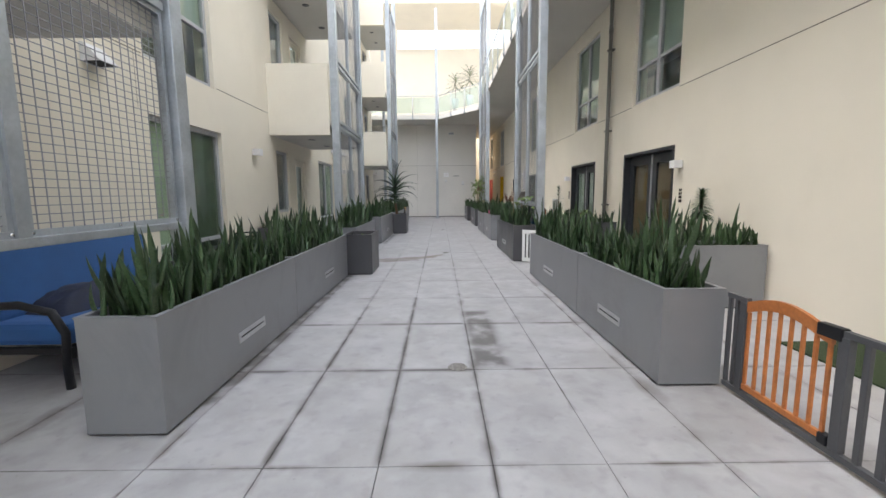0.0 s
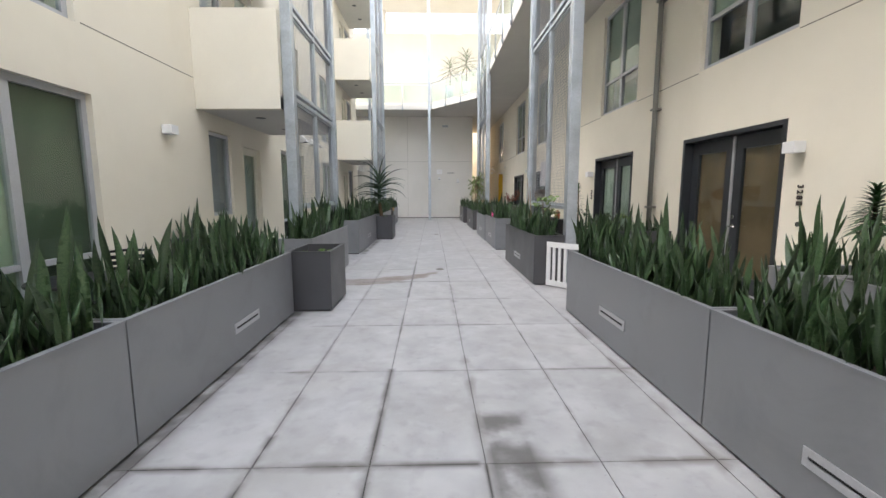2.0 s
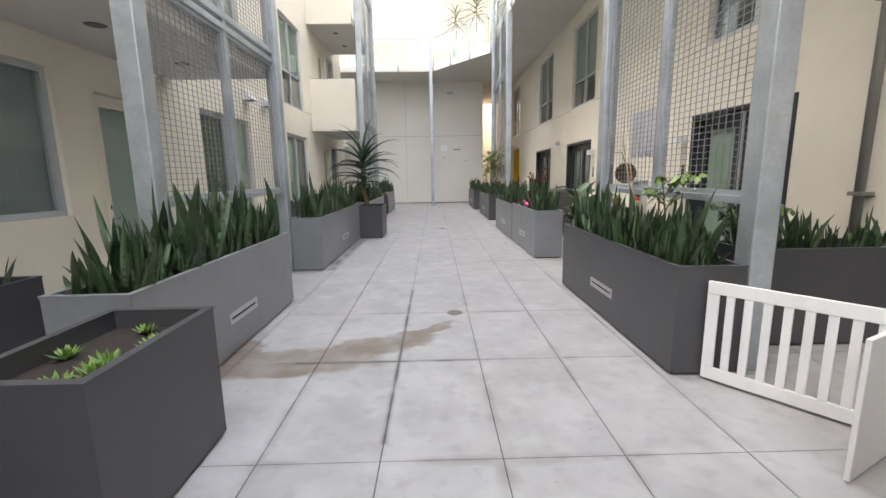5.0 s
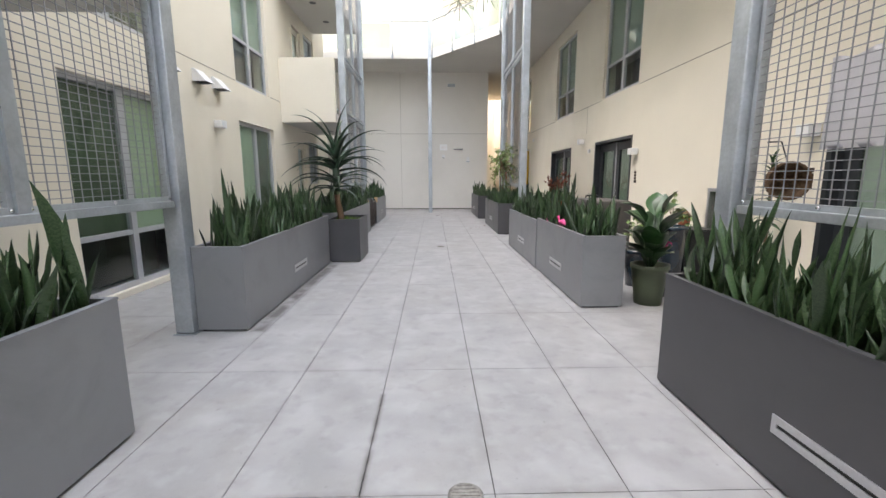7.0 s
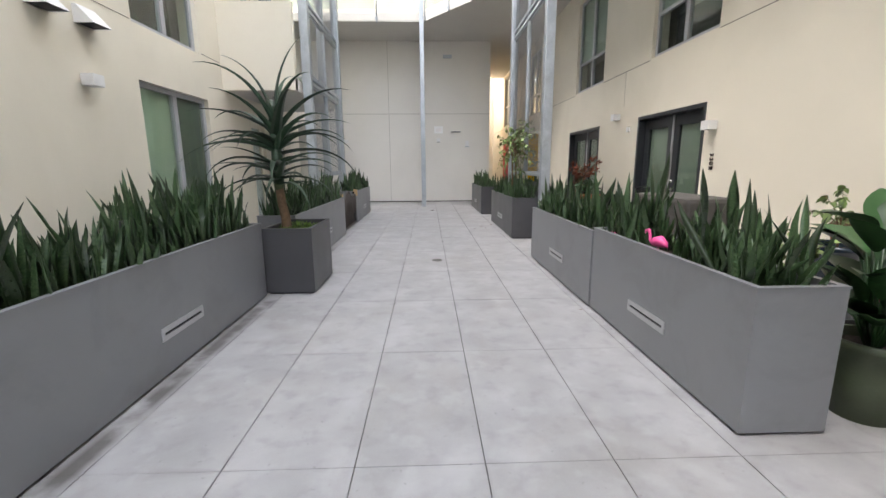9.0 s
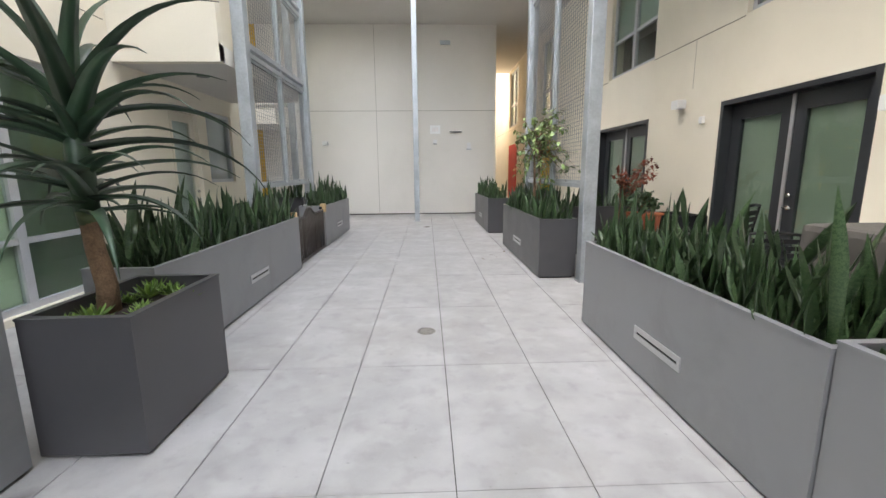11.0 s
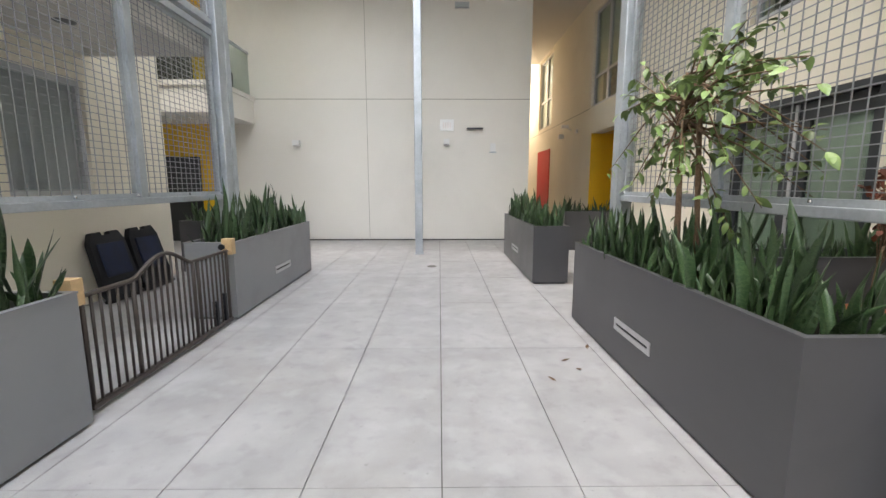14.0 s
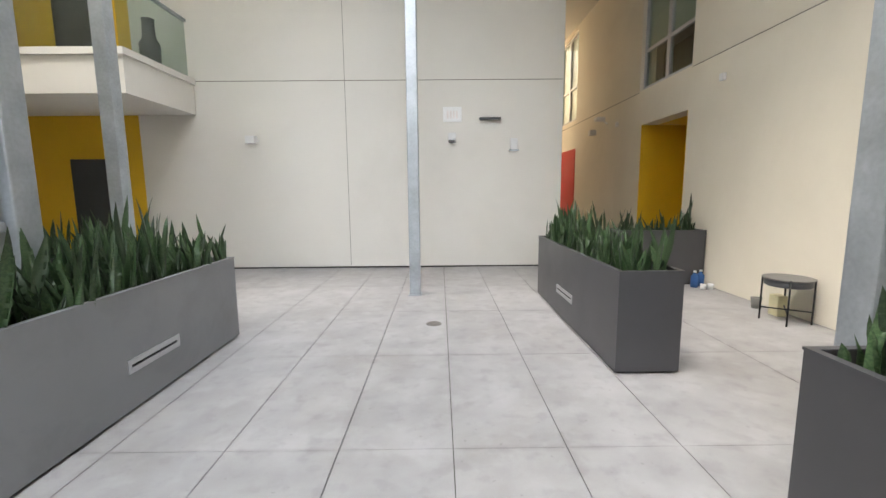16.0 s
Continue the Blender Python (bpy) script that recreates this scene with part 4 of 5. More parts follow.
def aloe_tree(x, y, z):
    rd = random.Random(11)
    ob = thing("aloe_tree", None, None, "tree aloe with a tan ringed trunk and long arching green leaves", "plant")
    ob.location = (x, y, z)
    pts = [(0, 0, -0.05), (0.0, 0.01, 0.15), (-0.04, 0.02, 0.35), (-0.06, 0.03, 0.55), (-0.06, 0.03, 0.8), (-0.055, 0.03, 1.25)]
    part("trunk", tube(bmesh.new(), pts, [0.062, 0.055, 0.05, 0.048, 0.046, 0.03], 12), BARK, ob, "tan ringed trunk")
    part("stem_top", tube(bmesh.new(), [(-0.061, 0.03, 0.5), (-0.06, 0.03, 0.58)], [0.052, 0.06], 12), LEAF_YUCCA, ob, "yellow-green leaf base")
    part("leaf_sheath", tube(bmesh.new(), [(-0.06, 0.03, 0.575), (-0.06, 0.03, 0.8), (-0.055, 0.03, 1.28)], [0.062, 0.066, 0.05], 12), LEAF_ALOE, ob, "green stem wrapped in leaf bases")
    metas = []
    for v in range(6):
        bm = bmesh.new()
        L, n, prev = 1.0, 10, None
        curl = 0.30 + 0.055 * v
        for i in range(n + 1):
            u = i / n
            ang = 1.05 - curl * 1.5 * u * (0.6 + u)
            if i == 0:
                p = Vector((0.02, 0, 0))
            else:
                p = p + Vector((math.cos(ang), 0, math.sin(ang))) * (L / n)
            w = 0.06 * (1 - u ** 1.15) + 0.001
            th = 0.016 * (1 - u) + 0.001
            nx = Vector((-math.sin(ang), 0, math.cos(ang)))
            cur = [bm.verts.new(p + Vector((0, -w, 0)) + nx * th * 1.5), bm.verts.new(p), bm.verts.new(p + Vector((0, w, 0)) + nx * th * 1.5), bm.verts.new(p - nx * th)]
            if prev:
                for a, b in ((0, 1), (1, 2), (2, 3), (3, 0)):
                    f = bm.faces.new((prev[a], prev[b], cur[b], cur[a]))
                    f.smooth = True
            prev = cur
        metas.append(mesh_of(bm, "leaf", LEAF_ALOE))
    k = 0
    for zt, n, tilt, size in ((0.6, 8, 46, 0.85), (0.68, 8, 40, 0.92), (0.8, 8, 38, 0.95), (0.96, 9, 38, 0.95), (1.06, 9, 32, 0.95), (1.16, 7, 15, 1.0), (1.26, 5, -18, 1.02)):
        for i in range(n):
            k += 1
            lf = part("leaf", rd.choice(metas), None, ob)
            s = size * rd.uniform(0.7, 1.15)
            lf.matrix_basis = Matrix.Translation((-0.055, 0.03, zt + rd.uniform(-0.04, 0.04))) @ Matrix.Rotation(k * 2.4 + rd.uniform(-0.25, 0.25), 4, "Z") @ Matrix.Rotation(radians(tilt + rd.uniform(-15, 13)), 4, "Y") @ Matrix.Diagonal((s, s * 0.95, s, 1))
    return ob


aloe_tree(-1.74, 17.1, 0.67)

# second row of planters beside the walls
BACKROW = [(3.05, 4.15, 5.42, 5.92, PLANTER_LIGHT, G), (3.0, 4.15, 5.95, 6.45, PLANTER_LIGHT, G), (2.45, 4.1, 9.98, 10.48, PLANTER_DARK, D), (-3.85, -2.75, 16.95, 17.45, PLANTER_DARK, D), (-3.85, -2.95, 25.4, 25.9, PLANTER_DARK, D), (2.3, 4.1, 21.9, 22.4, PLANTER_DARK, D), (2.9, 4.17, 27.7, 28.2, PLANTER_DARK, D), (-3.85, -2.75, 9.0, 9.5, PLANTER_DARK, D)]
for x0, x1, y0, y1, m, lab in BACKROW:
    planter(x0, x1, y0, y1, m, lab.replace(" with slot vents", ""), 0.82)
    n = max(2, round((x1 - x0) / 0.24))
    for i in range(n):
        snake_plant(x0 + (x1 - x0) * (i + 0.5) / n, (y0 + y1) / 2 + PLANTS.uniform(-0.08, 0.08), 0.7, 0.5 * PLANTS.uniform(0.7, 1.2), 6)


# ---- gates ----
def wooden_gate(y_far, y_near, x):
    """Orange wood safety gate between grey metal side panels, running along y."""
    ob = thing("safety_gate", None, None, "orange wooden safety gate with grey metal side panels", "gate")
    L = y_far - y_near
    r = 0.014
    top = 0.72
    bot = blocks((x - 0.02, x + 0.02, y_near, y_far, 0.03, 0.068), bevel=0.004)
    part("bottom_bar", bot, GATEGREY, ob, "grey metal floor bar")
    ya, yb = y_far - 0.2, y_far - 0.86
    for y, w in ((y_far - 0.015, 0.016), (y_far - 0.09, 0.016), (ya + 0.03, 0.03), (yb - 0.08, 0.032), (yb - 0.2, 0.018), (yb - 0.32, 0.018), (yb - 0.44, 0.018), (y_near + 0.02, 0.02)):
        part("post", blocks((x - w * 0.7, x + w * 0.7, y - w, y + w, 0.069, top), bevel=0.004), GATEGREY, ob)
    part("side_rail", blocks((x - 0.018, x + 0.018, ya, y_far, top + 0.001, top + 0.036)), GATEGREY, ob)
    part("side_rail", blocks((x - 0.018, x + 0.018, y_near, yb - 0.05, top + 0.001, top + 0.036)), GATEGREY, ob)
    n = 12
    bm = bmesh.new()
    prev = None
    for i in range(n + 1):
        u = i / n
        y = ya + (yb - ya) * u
        z = top - 0.02 + 0.075 * math.sin(math.pi * min(u * 1.05, 1)) ** 1.0
        cur = [bm.verts.new((x - 0.013, y, z - 0.045)), bm.verts.new((x + 0.013, y, z - 0.045)), bm.verts.new((x + 0.013, y, z + 0.03)), bm.verts.new((x - 0.013, y, z + 0.03))]
        if prev:
            for a in range(4):
                bm.faces.new((prev[a], prev[(a + 1) % 4], cur[(a + 1) % 4], cur[a]))
        else:
            bm.faces.new(cur[::-1])
        prev = cur
    bm.faces.new(prev)
    part("arched_rail", bm, WOODGATE, ob, "arched orange wooden rail")
    part("lower_rail", blocks((x - 0.013, x + 0.013, yb - 0.02, ya, 0.085, 0.125), bevel=0.004), WOODGATE, ob)
    for i in range(8):
        y = ya - 0.015 + (yb - ya + 0.03) * i / 7
        z = top - 0.06 + 0.075 * math.sin(math.pi * min(i / 7 * 1.05, 1))
        part("slat", blocks((x - 0.009, x + 0.009, y - 0.011, y + 0.011, 0.126, z), bevel=0.003), WOODGATE, ob, "orange wooden slat")
    part("latch", blocks((x - 0.026, x + 0.026, yb - 0.07, yb + 0.09, top - 0.03, top + 0.045), bevel=0.01), BLACK, ob, "black plastic latch")
    part("floor_catch", blocks((x - 0.026, x + 0.026, yb - 0.04, yb + 0.02, 0.07, 0.13), bevel=0.006), BLACK, ob)
    return ob


wooden_gate(3.2, 1.2, 2.16)

white_gate = thing("white_gate", None, None, "low white slatted wooden gate panel", "gate")
Lg = 1.0
part("top_rail", blocks((0, Lg, -0.015, 0.015, 0.635, 0.72), bevel=0.004), WHITE, white_gate)
part("bottom_rail", blocks((0, Lg, -0.015, 0.015, 0.02, 0.105), bevel=0.004), WHITE, white_gate)
for i in range(10):
    xx = 0.035 + (Lg - 0.07) * i / 9
    w = 0.036 if i in (0, 9) else 0.024
    part("slat", blocks((xx - w, xx + w, -0.011, 0.011, 0.106, 0.634), bevel=0.003), WHITE, white_gate)
at(white_gate, 1.80, 9.46, 0, 0, 0, -52)
fold = thing("white_gate", None, None, "folded white gate panel beside the planter", "gate")
part("panel", blocks((0, 0.62, -0.012, 0.012, 0.02, 0.72), bevel=0.004), WHITE, fold)
at(fold, 2.38, 8.66, 0, 0, 0, 206)


def bronze_gate(x, y0, y1):
    ob = thing("metal_gate", None, None, "dark bronze metal pet gate with an arched middle section", "gate")
    part("bottom_bar", blocks((x - 0.02, x + 0.02, y0, y1, 0.03, 0.065), bevel=0.004), GATEBROWN, ob)
    ya, yb = y0 + 0.45, y1 - 0.62

    def ztop(y):
        u = (y - ya) / (yb - ya)
        return 0.74 + (0.13 * math.sin(math.pi * u) ** 1.3 if 0 < u < 1 else 0)
    pts = [(x, y0 + (y1 - y0) * i / 40, ztop(y0 + (y1 - y0) * i / 40)) for i in range(41)]
    part("top_rail", tube(bmesh.new(), pts, 0.016, 8), GATEBROWN, ob)
    n = 24
    for i in range(n + 1):
        y = y0 + 0.02 + (y1 - y0 - 0.04) * i / n
        r = 0.016 if i in (0, 6, 16, 17, n) else 0.0095
        part("bar", tube(bmesh.new(), [(x, y, 0.066), (x, y, ztop(y) - 0.01)], r, 8), GATEBROWN, ob)
    part("clamp", blocks((x - 0.022, x + 0.022, y1 - 0.3, y1 - 0.26, 0.066, 0.3), bevel=0.006), BLACK, ob)
    part("clamp", blocks((x - 0.022, x + 0.022, y1 - 0.14, y1 - 0.1, 0.066, 0.34), bevel=0.006), BLACK, ob)
    for y, a in ((y0 - 0.045, 1), (y1 + 0.045, -1)):
        part("wood_block", blocks((x - 0.05, x + 0.05, y - 0.042, y + 0.042, 0.70, 0.86), bevel=0.004), PLY, ob, "pale wooden mounting block")
        part("knob", tube(bmesh.new(), [(x - 0.04, y + a * 0.043, 0.78), (x - 0.04, y + a * 0.075, 0.78)], 0.028, 14), BLACK, ob)
    return ob


bronze_gate(-1.88, 21.13, 22.9)


# ---- wall fittings ----
def sconce(x, y, z, face):
    """A square up-and-down wall light: back plate and box shade."""
    ob = thing("wall_lamp", None, None, "small square white metal wall lamp", "lamp", "wall lamps")
    f = face
    a, b = sorted((x, x + f * 0.02))
    part("back_plate", blocks((a, b, y - 0.06, y + 0.06, z - 0.06, z + 0.06)), WHITE, ob)
    a, b = sorted((x + f * 0.021, x + f * 0.16))
    part("shade", blocks((a, b, y - 0.085, y + 0.085, z - 0.065, z + 0.065), bevel=0.006), WHITE, ob)
    return ob


for y, z in ((7.62, 2.0), (18.25, 2.0), (14.03, 1.98), (21.5, 2.45)):
    sconce(XR, y, z, -1)
for y, z in ((9.15, 2.41), (17.17, 2.42)):
    sconce(XL, y, z, 1)
sc = sconce(0, 0, 0, -1)
at(sc, -3.24, YEND, 2.40, 0, 0, 90)
for y, z in ((32.6, 2.9),):
    sconce(XR, y, z, -1)
for y, z in ((20.97, 2.16), (27.6, 3.0), (31.2, 2.9)):
    sx = thing("sensor", blocks((XR - 0.05, XR, y - 0.045, y + 0.045, z - 0.05, z + 0.05), bevel=0.01), WHITE, "small white plastic alarm sensor on the wall", "sensor", "sensors")
for y, z in ((15.74, 3.08), (16.68, 3.1), (17.28, 3.1), (5.05, 3.05)):
    ob = thing("vent_hood", None, None, "white sheet metal vent hood on the wall", "vent", "vent hoods")
    bm = bmesh.new()
    v = [bm.verts.new(p) for p in ((XL, y - 0.14, z - 0.08), (XL, y + 0.14, z - 0.08), (XL, y + 0.14, z + 0.12), (XL, y - 0.14, z + 0.12), (XL + 0.22, y - 0.14, z - 0.08), (XL + 0.22, y + 0.14, z - 0.08), (XL + 0.04, y + 0.14, z + 0.12), (XL + 0.04, y - 0.14, z + 0.12))]
    for f in ((0, 3, 2, 1), (3, 7, 6, 2), (7, 4, 5, 6), (0, 4, 7, 3), (1, 2, 6, 5)):
        bm.faces.new([v[i] for i in f])
    part("hood", bm, WHITE, ob)
    part("grille", blocks((XL + 0.01, XL + 0.2, y - 0.13, y + 0.13, z - 0.074, z - 0.068)), SLOT, ob, "dark vent opening")

# wall reveal joints
joint = 0.012
for x, rows in ((XR, [(-4, 7.8), (9.68, 11.74), (13.66, 18.36), (20.32, 22.5), (24.47, 28.4), (30.22, 40)]), (XL, [(4.02, 5.9), (7.8, 10.02), (13.3, 13.9), (15.85, 18.1), (19.9, 20.55)])):
    s = -1 if x > 0 else 1
    for a, b in rows:
        y0, y1 = sorted((x, x + s * 0.0035))
        thing("reveal_joint", blocks((y0, y1, a, b, 3.352, 3.352 + joint)), JOINT, "thin horizontal reveal joint in the stucco", "trim", kind="structure")
thing("reveal_joint", blocks((-5.2, 2.44, YEND - 0.0035, YEND, 3.44, 3.44 + joint)), JOINT, "thin horizontal reveal joint in the stucco", "trim", kind="structure")
thing("reveal_joint", blocks((-1.526, -1.518, YEND - 0.003, YEND, 0.05, 3.44), (-1.526, -1.518, YEND - 0.003, YEND, 3.453, SOFF)), JOINT, "thin vertical reveal joint in the stucco", "trim", kind="structure")
for y in (5.75, 21.3):
    x = XL if y < 10 else XR - 0.003
    thing("reveal_joint", blocks((x, x + 0.003, y, y + 0.004, 2.65, 3.35)), JOINT, "thin vertical reveal joint in the stucco", "trim", kind="structure")

# downpipe
dp = thing("downpipe", None, None, "round painted downpipe with wall brackets", "pipe")
part("pipe", tube(bmesh.new(), [(4.11, 10.8, 0.0), (4.11, 10.8, 6.1)], 0.045, 14), WALLPIPE, dp)
for z in (1.2, 3.0, 4.9):
    part("bracket", blocks((4.05, 4.2, 10.73, 10.87, z, z + 0.04), bevel=0.008), WALLPIPE, dp)
part("coupling", tube(bmesh.new(), [(4.11, 10.8, 5.3), (4.11, 10.8, 5.42)], 0.054, 14), WALLPIPE, dp)


def number(text, y, ztop):
    """Door number that reads downwards: letters, then a plain bar for the one that cannot be read."""
    ob = thing("door_number", None, None, "dark metal door number reading downwards on the wall", "sign", "door numbers")
    for i, ch in enumerate(text):
        cu = bpy.data.curves.new("digit", "FONT")
        cu.body, cu.size, cu.extrude, cu.align_x = ch, 0.105, 0.006, "LEFT"
        tmp = bpy.data.objects.new("digit", cu)
        scene.collection.objects.link(tmp)
        dg = bpy.context.evaluated_depsgraph_get()
        me = bpy.data.meshes.new_from_object(tmp.evaluated_get(dg))
        bpy.data.objects.remove(tmp)
        me.materials.clear()
        me.materials.append(GATEBROWN)
        d = part("digit", me, None, ob)
        d.matrix_basis = Matrix.Translation((XR - 0.012, y, ztop - 0.063 * i)) @ Matrix(((0, 0, -1, 0), (0, -1, 0, 0), (-1, 0, 0, 0), (0, 0, 0, 1)))
    for i in range(len(text), 4):
        part("digit_bar", blocks((XR - 0.018, XR - 0.002, y - 0.07, y, ztop - 0.056 - 0.063 * i, ztop - 0.006 - 0.063 * i)), GATEBROWN, ob)
    return ob


number("328", 7.6, 1.58)
number("330", 18.26, 1.6)
number("", 14.05, 1.58)
bell = thing("doorbell", tube(bmesh.new(), [(XR, 7.55, 1.12), (XR - 0.02, 7.55, 1.12)], 0.03, 14), CHROME, "round steel doorbell button on the wall", "doorbell")

# extinguisher cabinet
cb = thing("extinguisher_cabinet", None, None, "grey metal wall cabinet with a red fire extinguisher inside", "cabinet")
y0, y1, z0, z1, f = 15.2, 15.6, 0.58, 1.31, 0.05
part("frame", blocks((XR - 0.13, XR, y0, y0 + f, z0, z1), (XR - 0.13, XR, y1 - f, y1, z0, z1), (XR - 0.13, XR, y0 + f, y1 - f, z0, z0 + f), (XR - 0.13, XR, y0 + f, y1 - f, z1 - f, z1)), VENT, cb)
part("back", blocks((XR - 0.02, XR - 0.004, y0 + f, y1 - f, z0 + f, z1 - f)), VENT, cb)
ex = part("extinguisher", lathe(bmesh.new(), [(0.05, 0), (0.055, 0.02), (0.055, 0.27), (0.03, 0.32), (0.02, 0.33)], sides=16), RED, cb, "red extinguisher bottle")
ex.matrix_basis = pose(XR - 0.078, 15.4, z0 + f + 0.002)
lbp = part("label_band", lathe(bmesh.new(), [(0.0565, 0.13), (0.0565, 0.25)], sides=16), PALE, ex, "pale paper label")
part("valve", blocks((-0.02, 0.02, -0.05, 0.05, 0.33, 0.36)), BLACK, ex)
door_pane = part("pane", blocks((XR - 0.127, XR - 0.123, y0 + f, y1 - f, z0 + f, z1 - f)), GLASS, cb)
door_pane.visible_shadow = False

# fittings on the end wall
sg = thing("notice_board", None, None, "white square notice sign with red print", "sign")
part("board", blocks((0.26, 0.6, YEND - 0.02, YEND, 2.7, 2.97), bevel=0.004), BOARD, sg)
for i in range(4):
    part("print", blocks((0.33 + i * 0.055, 0.36 + i * 0.055, YEND - 0.023, YEND - 0.021, 2.76, 2.9)), REDFAINT, sg, "faint red print")
thing("wall_bracket", blocks((0.92, 1.31, YEND - 0.12, YEND, 2.735, 2.765), bevel=0.004), GATEGREY, "flat dark metal bracket on the wall", "bracket")
hn = thing("alarm_horn", None, None, "small white alarm horn with a grey underside", "alarm")
part("case", blocks((0.35, 0.49, YEND - 0.1, YEND, 2.37, 2.5), bevel=0.008), WHITE, hn)
part("underside", blocks((0.36, 0.48, YEND - 0.09, YEND - 0.01, 2.35, 2.369)), GATEGREY, hn)
cr = thing("card_reader", None, None, "small white card reader with a grey foot", "device")
part("case", blocks((1.5, 1.63, YEND - 0.04, YEND, 2.2, 2.4), bevel=0.006), WHITE, cr)
part("foot", blocks((1.48, 1.65, YEND - 0.06, YEND, 2.17, 2.198)), GALV, cr)
thing("exit_fixture", blocks((0.62, 0.95, YEND - 0.08, YEND, 5.5, 5.62), bevel=0.008), GALV, "flat grey light fixture high on the wall", "lamp")
# black strip under the end wall puts the shade there into colour
thing("wall_base_shade", blocks((-5.3, 2.46, YEND + 0.02, YEND + 0.28, 0.0, 0.028)), SLOT, "dark strip standing for shade at the foot of the wall", "trim", kind="structure")
fl = thing("floodlight", None, None, "white adjustable wall floodlight", "lamp")
part("arm", tube(bmesh.new(), [(XR, 31.8, 3.0), (XR - 0.12, 31.8, 3.08)], 0.02, 8), WHITE, fl)
part("head", blocks((XR - 0.3, XR - 0.1, 31.7, 31.9, 3.07, 3.15), bevel=0.01), WHITE, fl)


# floor drains
DRAIN = material("weathered_drain", (0.25, 0.235, 0.215), 0.6, metal=0.3, vary=0.3, scale=40)
for y in (3.64, 11.04, 18.37, 25.9):
    dr = thing("floor_drain", None, None, "round metal floor drain with a perforated grate", "drain", "floor drains")
    part("ring", lathe(bmesh.new(), [(0.085, 0.0), (0.085, 0.004), (0.07, 0.004)], 0.11, y, 24), DRAIN, dr)
    for i in range(7):
        h = 0.068 * math.sqrt(max(0.02, 1 - ((i - 3) / 3.6) ** 2))
        part("grate_bar", blocks((0.11 - h, 0.11 + h, y - 0.066 + i * 0.022 - 0.004, y - 0.066 + i * 0.022 + 0.004, 0.0045, 0.0075)), DRAIN, dr)


# ---- leafy plants ----
def leaf_mesh(name, L, W, mat, droop=0.25, n=4):
    """A pointed oval leaf folded on its midrib."""
    bm = bmesh.new()
    prev = None
    for i in range(n + 1):
        u = i / n
        w = W * math.sin(math.pi * min(0.04 + u * 0.96, 0.99)) ** 0.8 * 0.5 + 0.0005
        z = -droop * L * u * u
        cur = [bm.verts.new((u * L, -w, z + w * 0.35)), bm.verts.new((u * L, 0, z)), bm.verts.new((u * L, w, z + w * 0.35))]
        if prev:
            for k in (0, 1):
                f = bm.faces.new((prev[k], cur[k], cur[k + 1], prev[k + 1]))
                f.smooth = True
        prev = cur
    return mesh_of(bm, name, mat)


def shrub(name, label, x, y, z, trunk_pts, radius, crown, leaf_me, count, seed, stem_mat=BARK, twig=0.5):
    """A small tree: trunk, limbs to points of the crown, single leaves along the limbs. crown: (cx, cy, cz, rx, ry, rz) relative."""
    rd = random.Random(seed)
    ob = thing(name, None, None, label, "plant")
    ob.location = (x, y, z)
    part("trunk", tube(bmesh.new(), trunk_pts, [radius * (1 - 0.6 * i / (len(trunk_pts) - 1)) for i in range(len(trunk_pts))], 8), stem_mat, ob)
    cx, cy, cz, rx, ry, rz = crown
    tips = []
    for i in range(max(6, count // 14)):
        a, b, r = rd.uniform(0, 6.28), rd.uniform(-1, 1), rd.uniform(0.45, 1) ** 0.5
        c = math.sqrt(1 - b * b)
        tip = Vector((cx + rx * r * c * math.cos(a), cy + ry * r * c * math.sin(a), cz + rz * r * b))
        base = Vector(trunk_pts[-1]).lerp(Vector(trunk_pts[len(trunk_pts) // 2]), rd.random())
        mid = base.lerp(tip, 0.5) + Vector((0, 0, 0.06))
        part("branch", tube(bmesh.new(), [base, mid, tip], [radius * 0.35, radius * 0.22, 0.002], 5), stem_mat, ob)
        tips.append((base, mid, tip))
    for i in range(count):
        base, mid, tip = rd.choice(tips)
        u = rd.uniform(0.3, 1.05)
        p = mid.lerp(tip, (u - 0.5) * 2) if u > 0.5 else base.lerp(mid, u * 2)
        lf = part("leaf", leaf_me, None, ob)
        s = rd.uniform(0.6, 1.2)
        lf.matrix_basis = Matrix.Translation(p) @ Matrix.Rotation(rd.uniform(0, 6.28), 4, "Z") @ Matrix.Rotation(radians(rd.gauss(18, 28)), 4, "Y") @ Matrix.Rotation(rd.gauss(0, 0.4), 4, "X") @ Matrix.Diagonal((s, s, s, 1))
    return ob


TREE_LEAF = leaf_mesh("leaf", 0.085, 0.042, LEAF_TREE)
shrub("potted_tree", "slender tree with bright green leaves growing in the planter", 1.9, 21.62, 0.68, [(0, 0, 0), (0.0, 0.02, 0.5), (-0.02, 0.02, 1.0), (0.0, 0.05, 1.45)], 0.026, (0.14, 0.05, 1.05, 0.55, 1.05, 0.78), TREE_LEAF, 820, 41)
stake = thing("garden_stake", tube(bmesh.new(), [(1.95, 21.45, 0.68), (1.93, 21.55, 2.0)], 0.018, 7), BARK, "brown wooden stake beside the tree", "stake")
SMALL_LEAF = leaf_mesh("leaf", 0.075, 0.05, LEAF_TREE)
shrub("leafy_shrub", "sparse light green shrub growing among snake plants", 1.95, 10.4, 0.68, [(0, 0, 0), (0.02, 0, 0.4), (0, 0.05, 0.7)], 0.012, (0.08, 0.05, 0.62, 0.25, 0.5, 0.22), SMALL_LEAF, 90, 43)
thing("garden_stake", tube(bmesh.new(), [(1.72, 10.3, 0.68), (1.78, 10.92, 1.78)], 0.0065, 7), CANE, "pale bamboo cane leaning in the planter", "stake", "canes")
